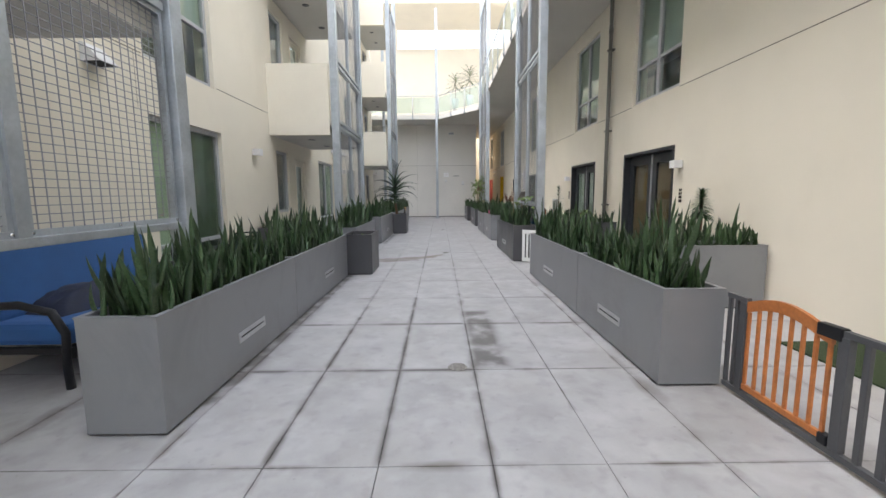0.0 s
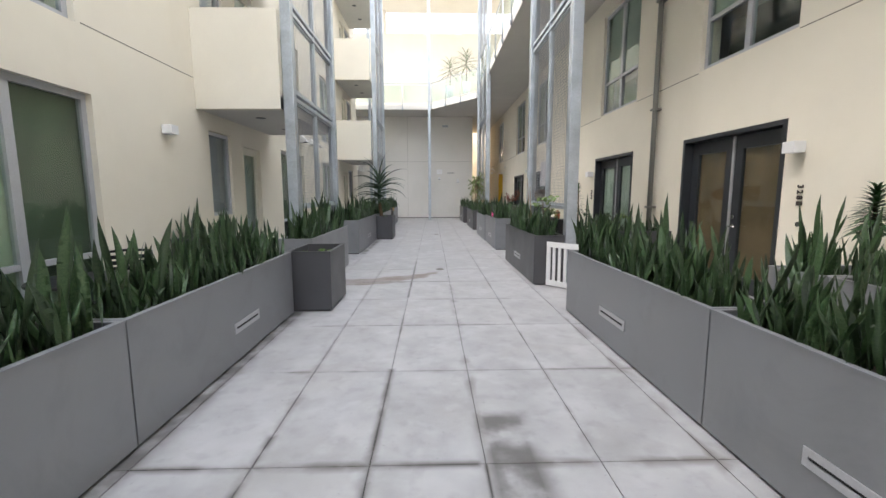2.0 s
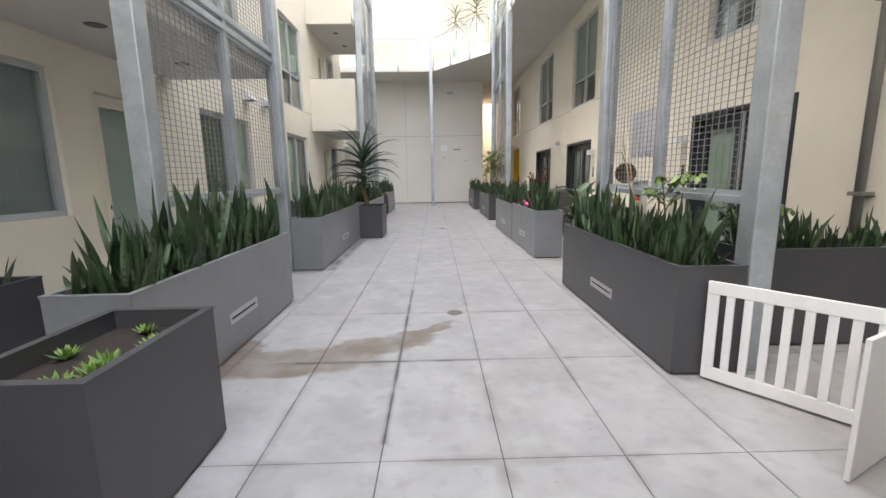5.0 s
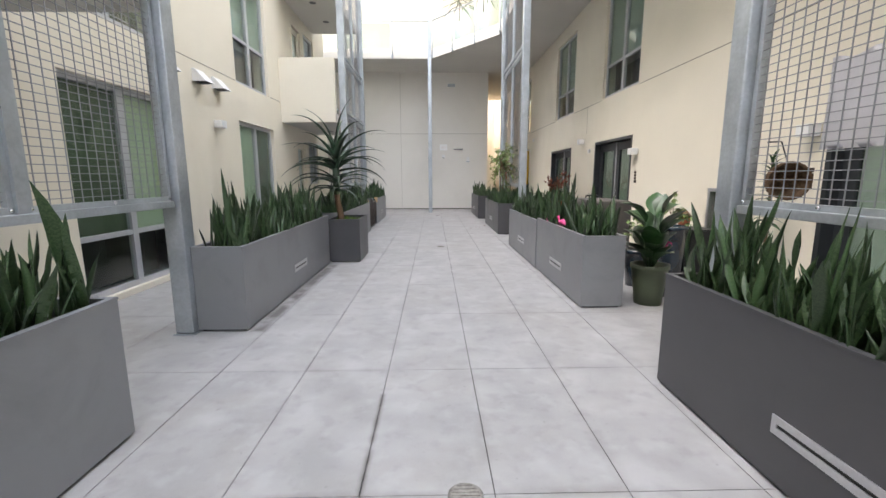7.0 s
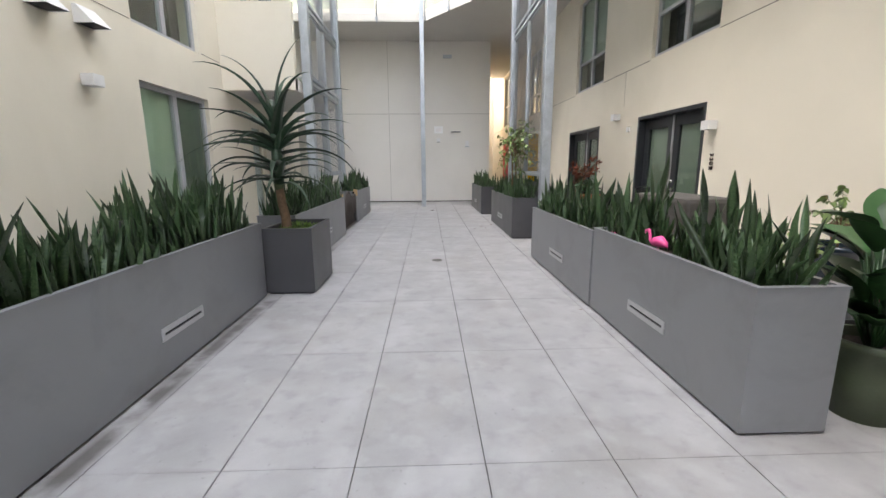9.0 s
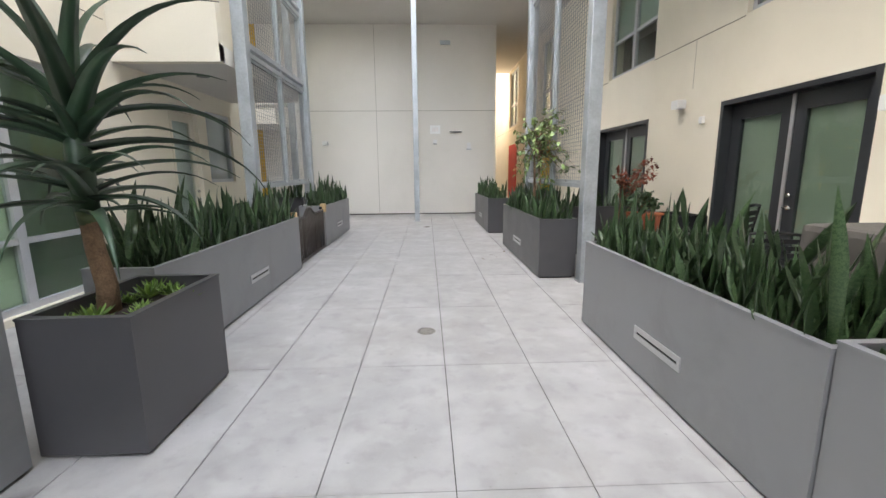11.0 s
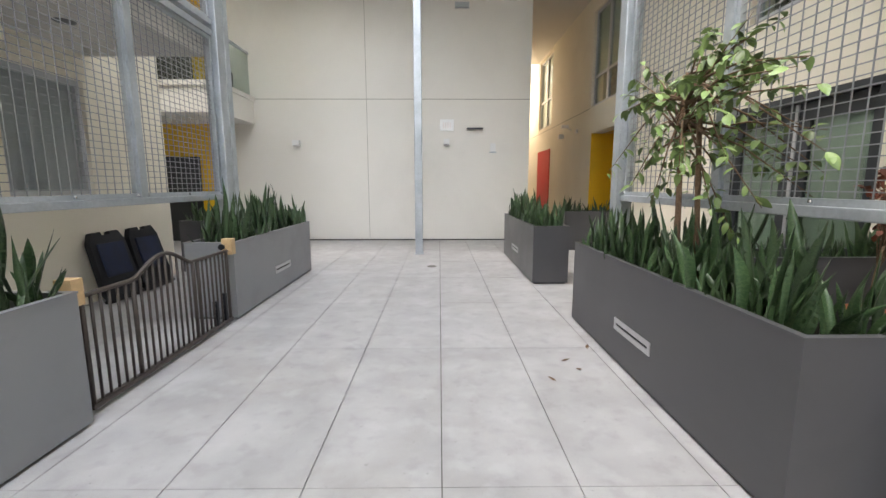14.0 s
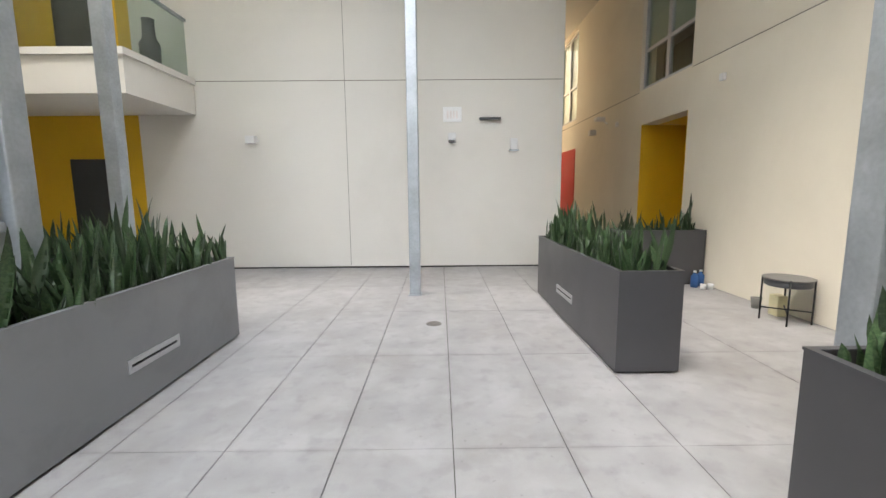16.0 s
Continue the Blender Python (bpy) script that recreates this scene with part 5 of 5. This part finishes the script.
thing("garden_stake", tube(bmesh.new(), [(1.76, 10.36, 0.68), (1.82, 10.85, 1.6)], 0.005, 7), CANE, "pale bamboo cane leaning in the planter", "stake", "canes")

# right aisle at the first mesh screen: leafy pots
BUSH_LEAF = leaf_mesh("leaf", 0.06, 0.038, LEAF_BROAD)


def round_pot(x, y, r, h, mat, label, z=0.0, taper=0.75):
    ob = thing("plant_pot", None, None, label, "pot", "plant pots")
    prof = [(r * taper, 0.0), (r * (taper + 1) / 2, h * 0.5), (r, h - 0.05), (r * 1.06, h - 0.045), (r * 1.06, h), (r * 0.93, h), (r * 0.9, h - 0.06)]
    part("body", lathe(bmesh.new(), prof), mat, ob)
    part("soil", lathe(bmesh.new(), [(r * 0.89, h - 0.075), (r * 0.885, h - 0.058)]), SOIL, ob, "dark potting soil")
    ob.location = (x, y, z)
    return ob


def bush(x, y, z, rx, rz, count, seed, label, me):
    return shrub("leafy_plant", label, x, y, z, [(0, 0, -0.03), (0, 0, rz * 0.4), (0, 0, rz * 0.8)], 0.012, (0, 0, rz, rx, rx, rz), me, count, seed)


round_pot(3.3, 11.3, 0.2, 0.6, TEAL, "dark glazed round plant pot")
bush(3.3, 11.3, 0.58, 0.4, 0.33, 150, 51, "low bush with dark green leaves", BUSH_LEAF)
round_pot(3.75, 11.5, 0.16, 0.7, TERRACOTTA, "plain terracotta plant pot")
bush(3.75, 11.5, 0.68, 0.25, 0.4, 90, 52, "upright leafy green plant", SMALL_LEAF)
hb = thing("hanging_basket", None, None, "hollow brown coconut-fibre basket hung sideways on the mesh screen", "basket")
part("bowl", lathe(bmesh.new(), [(0.02, -0.12), (0.09, -0.09), (0.125, 0.0), (0.13, 0.06), (0.115, 0.06), (0.105, 0.0), (0.07, -0.07), (0.01, -0.1)], 0, 0, 20), BARK, hb)
part("hook", tube(bmesh.new(), [(0.0, 0.12, 0), (-0.05, 0.26, 0), (-0.13, 0.26, 0)], 0.005, 6), GATEGREY, hb)
at(hb, 2.36, 12.14, 1.45, 90, 0, -18)
# pale cloth tied behind the mesh
bm = bmesh.new()
bmesh.ops.create_grid(bm, x_segments=24, y_segments=16, size=0.5)
for v in bm.verts:
    u, w = v.co.x, v.co.y
    v.co = Vector((2.245 + 0.012 * math.sin(u * 26 + 2 * w) * (0.6 - w), 11.415 + 0.73 * u, 1.885 + 0.5 * w - 0.012 * math.cos(u * 20) * (w > 0.45)))
for f in bm.faces:
    f.smooth = True
bmesh.ops.solidify(bm, geom=bm.faces, thickness=0.002)
thing("privacy_cloth", bm, CLOTH, "pale lilac-grey cloth tied behind the wire mesh", "cloth")

# green tub with a broad-leaved plant, teal pots, wall rack
round_pot(2.5, 14.1, 0.2, 0.47, OLIVE, "olive green round plant tub")
BIG_LEAF = leaf_mesh("leaf", 0.36, 0.25, LEAF_BROAD, 0.28, 7)
bp = thing("broad_leaf_plant", None, None, "tall plant with large glossy paddle leaves", "plant")
bp.location = (2.5, 14.1, 0.4)
rb = random.Random(61)
for i in range(34):
    a = i * 2.4 + rb.uniform(-0.3, 0.3)
    hgt = rb.uniform(0.1, 0.68)
    tip = (0.1 * math.cos(a), 0.1 * math.sin(a), hgt)
    st = part("stem", tube(bmesh.new(), [(0.02 * math.cos(a), 0.02 * math.sin(a), 0), tip], [0.011, 0.006], 6), LEAF_BROAD, bp)
    lf = part("leaf", BIG_LEAF, None, bp)
    s = rb.uniform(0.65, 1.0)
    lf.matrix_basis = Matrix.Translation(tip) @ Matrix.Rotation(a, 4, "Z") @ Matrix.Rotation(-radians(rb.uniform(30, 80)), 4, "Y") @ Matrix.Diagonal((s, s, s, 1))
round_pot(3.4, 15.3, 0.22, 0.78, TEAL, "tall dark teal glazed pot", 0, 0.8)
bush(3.4, 15.3, 0.72, 0.3, 0.28, 110, 62, "loose leafy green plant in a tall pot", SMALL_LEAF)
round_pot(2.75, 14.95, 0.17, 0.5, TEAL, "dark glazed round plant pot")
bush(2.75, 14.95, 0.48, 0.3, 0.3, 90, 63, "loose leafy green plant", SMALL_LEAF)
bird = thing("bird_house", None, None, "small terracotta bird house with a pitched roof", "ornament")
part("wall", lathe(bmesh.new(), [(0.07, 0.0), (0.085, 0.1), (0.075, 0.16)], sides=14), TERRACOTTA, bird)
part("roof", lathe(bmesh.new(), [(0.11, 0.161), (0.06, 0.22), (0.01, 0.27)], sides=14), BARK, bird)
at(bird, 3.78, 15.65, 0.72)
std = thing("plant_stand", None, None, "black wooden tiered plant stand against the wall", "stand")
part("side_panel", blocks((3.68, 4.12, 15.28, 15.3, 0.0, 0.7), bevel=0.004), BLACK, std)
part("side_panel", blocks((3.68, 4.12, 15.8, 15.82, 0.0, 0.7), bevel=0.004), BLACK, std)
for z in (0.08, 0.4, 0.69):
    part("shelf", blocks((3.69, 4.11, 15.302, 15.798, z, z + 0.025)), BLACK, std)
part("front_panel", blocks((3.67, 3.69, 15.302, 15.798, 0.12, 0.3)), BLACK, std)


def flamingo(x, y, z, rz, s=1.0):
    """A small plastic garden flamingo: body and neck in one shape."""
    bm = bmesh.new()
    tube(bm, [(-0.12, 0, 0.0), (-0.08, 0, 0.02), (-0.02, 0, 0.035), (0.05, 0, 0.02), (0.08, 0, 0.01), (0.12, 0, 0.03), (0.13, 0, 0.08), (0.15, 0, 0.11), (0.185, 0, 0.1), (0.2, 0, 0.07)], [0.003, 0.03, 0.05, 0.042, 0.022, 0.014, 0.012, 0.015, 0.014, 0.003], 10)
    tube(bm, [(0, 0, 0), (0.005, 0, -0.22)], 0.004, 6)
    ob = thing("garden_flamingo", bm, PINK, "small bright pink plastic flamingo ornament", "ornament", "flamingos")
    ob.matrix_basis = pose(x, y, z, 0, 0, rz) @ Matrix.Diagonal((s, s, s, 1))
    return ob


flamingo(1.72, 15.02, 0.84, 95, 0.9)
flamingo(1.73, 15.85, 0.77, 80, 0.6)
flamingo(2.72, 14.35, 0.62, -60, 0.8)
fwp = thing("flower_pot_black", lathe(bmesh.new(), [(0.09, 0), (0.12, 0.4), (0.125, 0.41), (0.1, 0.41), (0.09, 0.36)], 2.78, 14.42, 20), BLACK, "black plastic nursery pot", "pot", "plant pots")

# storage bench with pots, tub, watering can
bx = thing("storage_bench", None, None, "black plastic storage bench with a grey-brown lid", "bench")
part("body", blocks((2.98, 4.12, 20.32, 21.3, 0.0, 0.49), bevel=0.015), BLACK, bx)
part("lid", blocks((2.94, 4.15, 20.27, 21.34, 0.492, 0.56), bevel=0.012), BLACK, bx)
part("lid_mat", blocks((2.98, 4.12, 20.32, 21.3, 0.561, 0.568)), GREY_TABLE, bx, "worn grey-brown top")
tp = thing("terracotta_trough", None, None, "terracotta plastic trough with a rolled rim", "pot", "plant pots")
bm = bmesh.new()
lo = [bm.verts.new(p) for p in ((-0.185, -0.11, 0), (0.185, -0.11, 0), (0.185, 0.11, 0), (-0.185, 0.11, 0))]
hi = [bm.verts.new(p) for p in ((-0.22, -0.13, 0.22), (0.22, -0.13, 0.22), (0.22, 0.13, 0.22), (-0.22, 0.13, 0.22))]
bm.faces.new(lo[::-1])
bm.faces.new(hi)
for i in range(4):
    bm.faces.new((lo[i], lo[(i + 1) % 4], hi[(i + 1) % 4], hi[i]))
part("body", bm, TERRACOTTA, tp)
for i in range(9):
    xx = -0.16 + 0.04 * i
    part("rib", tube(bmesh.new(), [(xx, -0.112, 0.01), (xx * 1.17, -0.1305, 0.215)], 0.006, 6), TERRACOTTA, tp)
part("rim", blocks((-0.245, 0.245, -0.155, 0.155, 0.2205, 0.255), bevel=0.01), TERRACOTTA, tp)
tp.matrix_basis = pose(3.3, 20.75, 0.569, 0, 0, 8) @ Matrix.Diagonal((0.86, 1.1, 1.05, 1))
bush(3.3, 20.75, 0.82, 0.34, 0.17, 520, 71, "dense low bush with small dark green leaves", BUSH_LEAF)
tb = thing("plastic_tub", blocks((3.66, 4.1, 20.5, 21.2, 0.569, 0.573), (3.66, 3.68, 20.5, 21.2, 0.574, 0.8), (4.08, 4.1, 20.5, 21.2, 0.574, 0.8), (3.681, 4.079, 20.5, 20.52, 0.574, 0.8), (3.681, 4.079, 21.18, 21.2, 0.574, 0.8)), BLACK, "open black plastic tub on the bench", "tub")
RED_LEAF = leaf_mesh("leaf", 0.055, 0.045, LEAF_RED)
round_pot(3.3, 21.62, 0.15, 0.5, TERRACOTTA, "plain terracotta plant pot")
shrub("russet_shrub", "thin shrub with dry russet red leaves", 3.3, 21.62, 0.42, [(0, 0, 0), (0.03, 0, 0.35), (0.08, 0, 0.7)], 0.012, (0.3, -0.05, 1.0, 0.5, 0.36, 0.26), RED_LEAF, 430, 73)


def watering_can(x, y, rz):
    ob = thing("watering_can", None, None, "dark grey plastic watering can with a hooped handle", "watering can")
    part("body", lathe(bmesh.new(), [(0.12, 0), (0.125, 0.02), (0.115, 0.2), (0.1, 0.23), (0.06, 0.235)], sides=20), GATEGREY, ob)
    part("handle", tube(bmesh.new(), [(0.02 + 0.115 + 0.125 * math.cos(a), 0, 0.19 + 0.125 * math.sin(a)) for a in [2.7 - 0.36 * q for q in range(13)]], 0.015, 8), GATEGREY, ob)
    part("spout", tube(bmesh.new(), [(-0.1, 0, 0.06), (-0.2, 0, 0.16), (-0.27, 0, 0.26)], [0.024, 0.016, 0.012], 8), GATEGREY, ob)
    at(ob, x, y, 0, 0, 0, rz)
    return ob


watering_can(2.6, 20.15, -20)
round_pot(2.42, 20.42, 0.13, 0.26, BLACK, "black plastic nursery pot")

# ---- seats and tables ----
cs = thing("couch", None, None, "black steel-framed couch with thick blue cushions", "couch")
part("seat_cushion", blocks((-3.78, -2.98, 3.35, 5.3, 0.33, 0.52), bevel=0.05), BLUE, cs, "thick blue seat cushion")
bk = part("back_cushion", blocks((-0.09, 0.09, -0.98, 0.98, 0.0, 0.62), bevel=0.05), BLUE, cs, "thick blue back cushion")
bk.matrix_basis = pose(-3.64, 4.33, 0.48, 0, -14, 0)
part("seat_frame", blocks((-3.8, -2.96, 3.33, 3.37, 0.27, 0.325), (-3.8, -2.96, 5.28, 5.32, 0.27, 0.325), (-3.02, -2.96, 3.371, 5.279, 0.22, 0.325), (-3.8, -3.76, 3.371, 5.279, 0.27, 0.325)), BLACK, cs)
for y in (3.3, 5.35):
    part("arm", tube(bmesh.new(), [(-3.75, y, 0.66), (-3.3, y, 0.68), (-3.05, y, 0.62), (-2.96, y, 0.45), (-2.98, y, 0.2), (-2.97, y, 0.0)], 0.032, 10), BLACK, cs, "curved black steel arm")
    part("leg", tube(bmesh.new(), [(-3.75, y, 0.66), (-3.75, y, 0.0)], 0.028, 10), BLACK, cs)
bm = bmesh.new()
bmesh.ops.create_grid(bm, x_segments=26, y_segments=14, size=0.5)
for v in bm.verts:
    r = max(abs(v.co.x), abs(v.co.y)) * 2
    v.co.z = 0.17 * (1 - r ** 2.4) + 0.06 * noise.noise(Vector((v.co.x * 7, v.co.y * 7, 2))) * (1 - r ** 4)
    v.co.x *= 1.05
    v.co.y *= 0.6
for f in bm.faces:
    f.smooth = True
jk = thing("folded_jacket", bm, NAVY, "crumpled dark navy jacket lying on the couch", "clothing")
at(jk, -3.36, 4.1, 0.522, 0, 0, 78)


def round_table(x, y, r, h, label, top_mat):
    ob = thing("patio_table", None, None, label, "table", "patio tables")
    part("tabletop", lathe(bmesh.new(), [(r, h - 0.025), (r + 0.008, h - 0.012), (r, h)], sides=36), top_mat, ob)
    for i in range(4):
        a = math.pi / 4 + i * math.pi / 2
        part("leg", tube(bmesh.new(), [(r * 0.85 * math.cos(a), r * 0.85 * math.sin(a), 0), (r * 0.8 * math.cos(a), r * 0.8 * math.sin(a), h - 0.026)], 0.014, 8), BLACK, ob)
    at(ob, x, y, 0)
    return ob


def patio_chair(x, y, rz, label="black metal patio chair with a slatted back"):
    ob = thing("patio_chair", None, None, label, "chair", "patio chairs")
    part("seat", blocks((-0.22, 0.22, -0.22, 0.22, 0.43, 0.455), bevel=0.008), BLACK, ob)
    for sx in (-1, 1):
        part("leg", tube(bmesh.new(), [(sx * 0.2, -0.22, 0), (sx * 0.2, -0.2, 0.43)], 0.012, 8), BLACK, ob)
        part("leg", tube(bmesh.new(), [(sx * 0.2, 0.25, 0), (sx * 0.2, 0.2, 0.43)], 0.012, 8), BLACK, ob)
        part("back_post", tube(bmesh.new(), [(sx * 0.2, 0.2, 0.455), (sx * 0.2, 0.27, 0.86)], 0.012, 8), BLACK, ob)
    part("top_rail", tube(bmesh.new(), [(-0.2, 0.27, 0.86), (0, 0.285, 0.875), (0.2, 0.27, 0.86)], 0.014, 8), BLACK, ob)
    for i in range(5):
        z = 0.53 + i * 0.062
        part("back_slat", blocks((-0.19, 0.19, 0.2 + (z - 0.455) * 0.17, 0.21 + (z - 0.455) * 0.17, z, z + 0.042)), BLACK, ob)
    at(ob, x, y, 0, 0, 0, rz)
    return ob


round_table(-3.05, 6.45, 0.4, 0.76, "black round metal patio table", BLACK)
patio_chair(-3.25, 5.75, 160)
patio_chair(-3.3, 7.25, 20)
grill = thing("covered_grill", None, None, "outdoor grill under a grey canvas cover", "grill")
bm = blocks((2.72, 3.3, 16.35, 17.48, 0.1, 1.08), bevel=0.05)
part("cover", bm, COVER, grill, "grey canvas cover with soft edges")
for sx in (2.78, 3.24):
    for sy in (16.42, 17.4):
        part("caster", tube(bmesh.new(), [(sx - 0.02, sy, 0.05), (sx + 0.02, sy, 0.05)], 0.05, 14), BLACK, grill)
tall = patio_chair(3.45, 19.35, 215, "tall black metal patio chair with a slatted back")
tall.matrix_basis = tall.matrix_basis @ Matrix.Diagonal((1.15, 1.15, 1.22, 1))
patio_chair(3.2, 18.1, -20)

# folded black chairs leaning on the left wall
for y in (23.78, 24.4):
    fc = thing("folded_chair", None, None, "black padded folding chair leaning on the wall", "chair", "folded chairs")
    bm = bmesh.new()
    out = [(-0.22, 0.0), (0.22, 0.0), (0.3, 0.12), (0.27, 0.72), (0.2, 0.84), (0.07, 0.84), (0.06, 0.8), (-0.06, 0.8), (-0.07, 0.84), (-0.2, 0.84), (-0.27, 0.72), (-0.3, 0.12)]
    f0 = [bm.verts.new((0, px, pz)) for px, pz in out]
    f1 = [bm.verts.new((0.07, px, pz)) for px, pz in out]
    bm.faces.new(f0)
    bm.faces.new(f1[::-1])
    for i in range(len(out)):
        j = (i + 1) % len(out)
        bm.faces.new((f0[i], f1[i], f1[j], f0[j]))
    part("shell", bm, BLACK, fc)
    part("seat_pad", blocks((0.072, 0.1, -0.2, 0.2, 0.3, 0.7), bevel=0.012), NAVY, fc)
    part("foot_bar", tube(bmesh.new(), [(0.05, -0.32, 0.03), (0.05, 0.32, 0.03)], 0.02, 8), BLACK, fc)
    at(fc, -3.62, y, 0.012, 0, -14, 0)

# round side table by the right wall, jar and bottles
sd = thing("side_table", None, None, "small round black wire side table with a glass top", "table")
part("tabletop", lathe(bmesh.new(), [(0.23, 0.475), (0.235, 0.482), (0.23, 0.49)], sides=32), GREY_TABLE, sd)
part("apron", lathe(bmesh.new(), [(0.2, 0.40), (0.215, 0.41), (0.215, 0.474)], sides=32), GATEGREY, sd)
for i in range(4):
    a = math.pi / 4 + i * math.pi / 2
    part("leg", tube(bmesh.new(), [(0.225 * math.cos(a), 0.225 * math.sin(a), 0), (0.225 * math.cos(a), 0.225 * math.sin(a), 0.49)], 0.009, 8), BLACK, sd)
part("stretcher", tube(bmesh.new(), [(0.159, 0.159, 0.13), (-0.159, -0.159, 0.13)], 0.007, 6), BLACK, sd)
part("stretcher", tube(bmesh.new(), [(0.159, -0.159, 0.136), (-0.159, 0.159, 0.136)], 0.007, 6), BLACK, sd)
at(sd, 3.93, 25.85, 0, 0, 0, 10)
thing("paper_bag", blocks((3.98, 4.1, 26.02, 26.16, 0.0, 0.24), bevel=0.012), PALE, "crumpled yellow paper bag under the table", "bag")
thing("grey_tumbler", lathe(bmesh.new(), [(0.045, 0), (0.06, 0.13), (0.055, 0.13), (0.04, 0.01)], 4.02, 26.4, 18), WALLPIPE, "small grey tumbler on the floor", "cup")
for x, y in ((3.95, 27.55), (4.08, 27.62)):
    bo = thing("water_bottle", None, None, "blue plastic bottle standing on the floor", "bottle", "bottles")
    part("body", lathe(bmesh.new(), [(0.05, 0), (0.052, 0.16), (0.02, 0.2), (0.018, 0.22)], sides=16), BLUE, bo)
    part("cap", lathe(bmesh.new(), [(0.022, 0.221), (0.022, 0.245)], sides=12), WHITE, bo)
    at(bo, x, y, 0)
for x, y in ((3.98, 27.38), (4.1, 27.4)):
    thing("white_cup", lathe(bmesh.new(), [(0.035, 0), (0.042, 0.08), (0.036, 0.08), (0.03, 0.01)], x, y, 16), WHITE, "small white cup on the floor", "cup", "cups")

# dracaena by the right wall, turf mat
round_pot(3.85, 6.75, 0.17, 0.7, BLACK, "black plastic nursery pot")
DR_LEAF = leaf_mesh("leaf", 0.19, 0.05, LEAF_BROAD, 0.5, 5)


def dracaena(x, y, z, height, n, leaf, label, size=1.0, seed=1):
    rd = random.Random(seed)
    ob = thing("dracaena", None, None, label, "plant", "dracaenas")
    ob.location = (x, y, z)
    part("trunk", tube(bmesh.new(), [(0, 0, 0), (0.02, 0, height * 0.5), (0, 0.01, height)], [0.02, 0.017, 0.012], 8), BARK, ob)
    for i in range(n):
        u = i / n
        lf = part("leaf", leaf, None, ob)
        s = size * (1.05 - 0.45 * u) * rd.uniform(0.85, 1.1)
        lf.matrix_basis = Matrix.Translation((0, 0, height * (0.55 + 0.47 * u))) @ Matrix.Rotation(i * 2.4, 4, "Z") @ Matrix.Rotation(-radians(5 + 75 * u ** 1.5), 4, "Y") @ Matrix.Diagonal((s, s, s, 1))
    return ob


dracaena(3.86, 6.4, 0.7, 0.78, 120, DR_LEAF, "upright dracaena with dense dark green leaves", 1.0, 2)
dracaena(3.9, 14.2, 0.0, 1.65, 50, DR_LEAF, "slim dracaena on a bare stem", 1.1, 3)
thing("turf_mat", blocks((3.35, 4.1, 2.2, 4.15, 0.0, 0.018)), TURF, "dark green artificial turf mat on the floor", "mat")

# yuccas in white pots on the bridge
YU_LEAF = leaf_mesh("leaf", 0.75, 0.055, LEAF_YUCCA, 0.45, 6)
for x, y, s, sd_ in ((0.95, 26.3, 1.0, 5), (1.75, 25.4, 1.1, 6)):
    pt = thing("white_pot", None, None, "tall tapered white pot on the bridge", "pot", "bridge pots")
    part("body", lathe(bmesh.new(), [(0.13, 0), (0.22, 0.75), (0.2, 0.75), (0.18, 0.68)], sides=20), WHITE, pt)
    at(pt, x, y, SOFF + 0.26)
    dracaena(x, y, SOFF + 0.26 + 0.66, 1.25 * s, 48, YU_LEAF, "yucca with arching sunlit yellow-green leaves", s, sd_)

# slim column by the end balcony, fallen leaves
steel_column(-3.3, 26.1, 10.0, 0.15)
FALLEN = leaf_mesh("leaf", 0.06, 0.028, BARK, -0.3, 4)
for i, (x, y) in enumerate(((1.21, 21.9), (1.5, 22.15), (1.07, 21.55), (1.32, 21.75), (1.5, 15.98))):
    lf = thing("fallen_leaf", None, None, "dry brown leaf lying on the paving", "leaf", "fallen leaves")
    part("blade", FALLEN, None, lf)
    at(lf, x, y, 0.003, 0, 0, 70 * i)


# ---- paving slabs ----
SLABS = random.Random(3)
for i, (xa, xb) in enumerate(zip(XJ, XJ[1:])):
    for j, (ya, yb) in enumerate(zip(YJ, YJ[1:])):
        gy = 0.0023 if yb < 12.5 else 0.0013
        me_bm = blocks((xa + 0.0026, xb - 0.0026, ya + gy, yb - gy, -0.011, SLABS.uniform(-0.0008, 0.0)))
        part("paving_slab", me_bm, CONCRETE, floor)
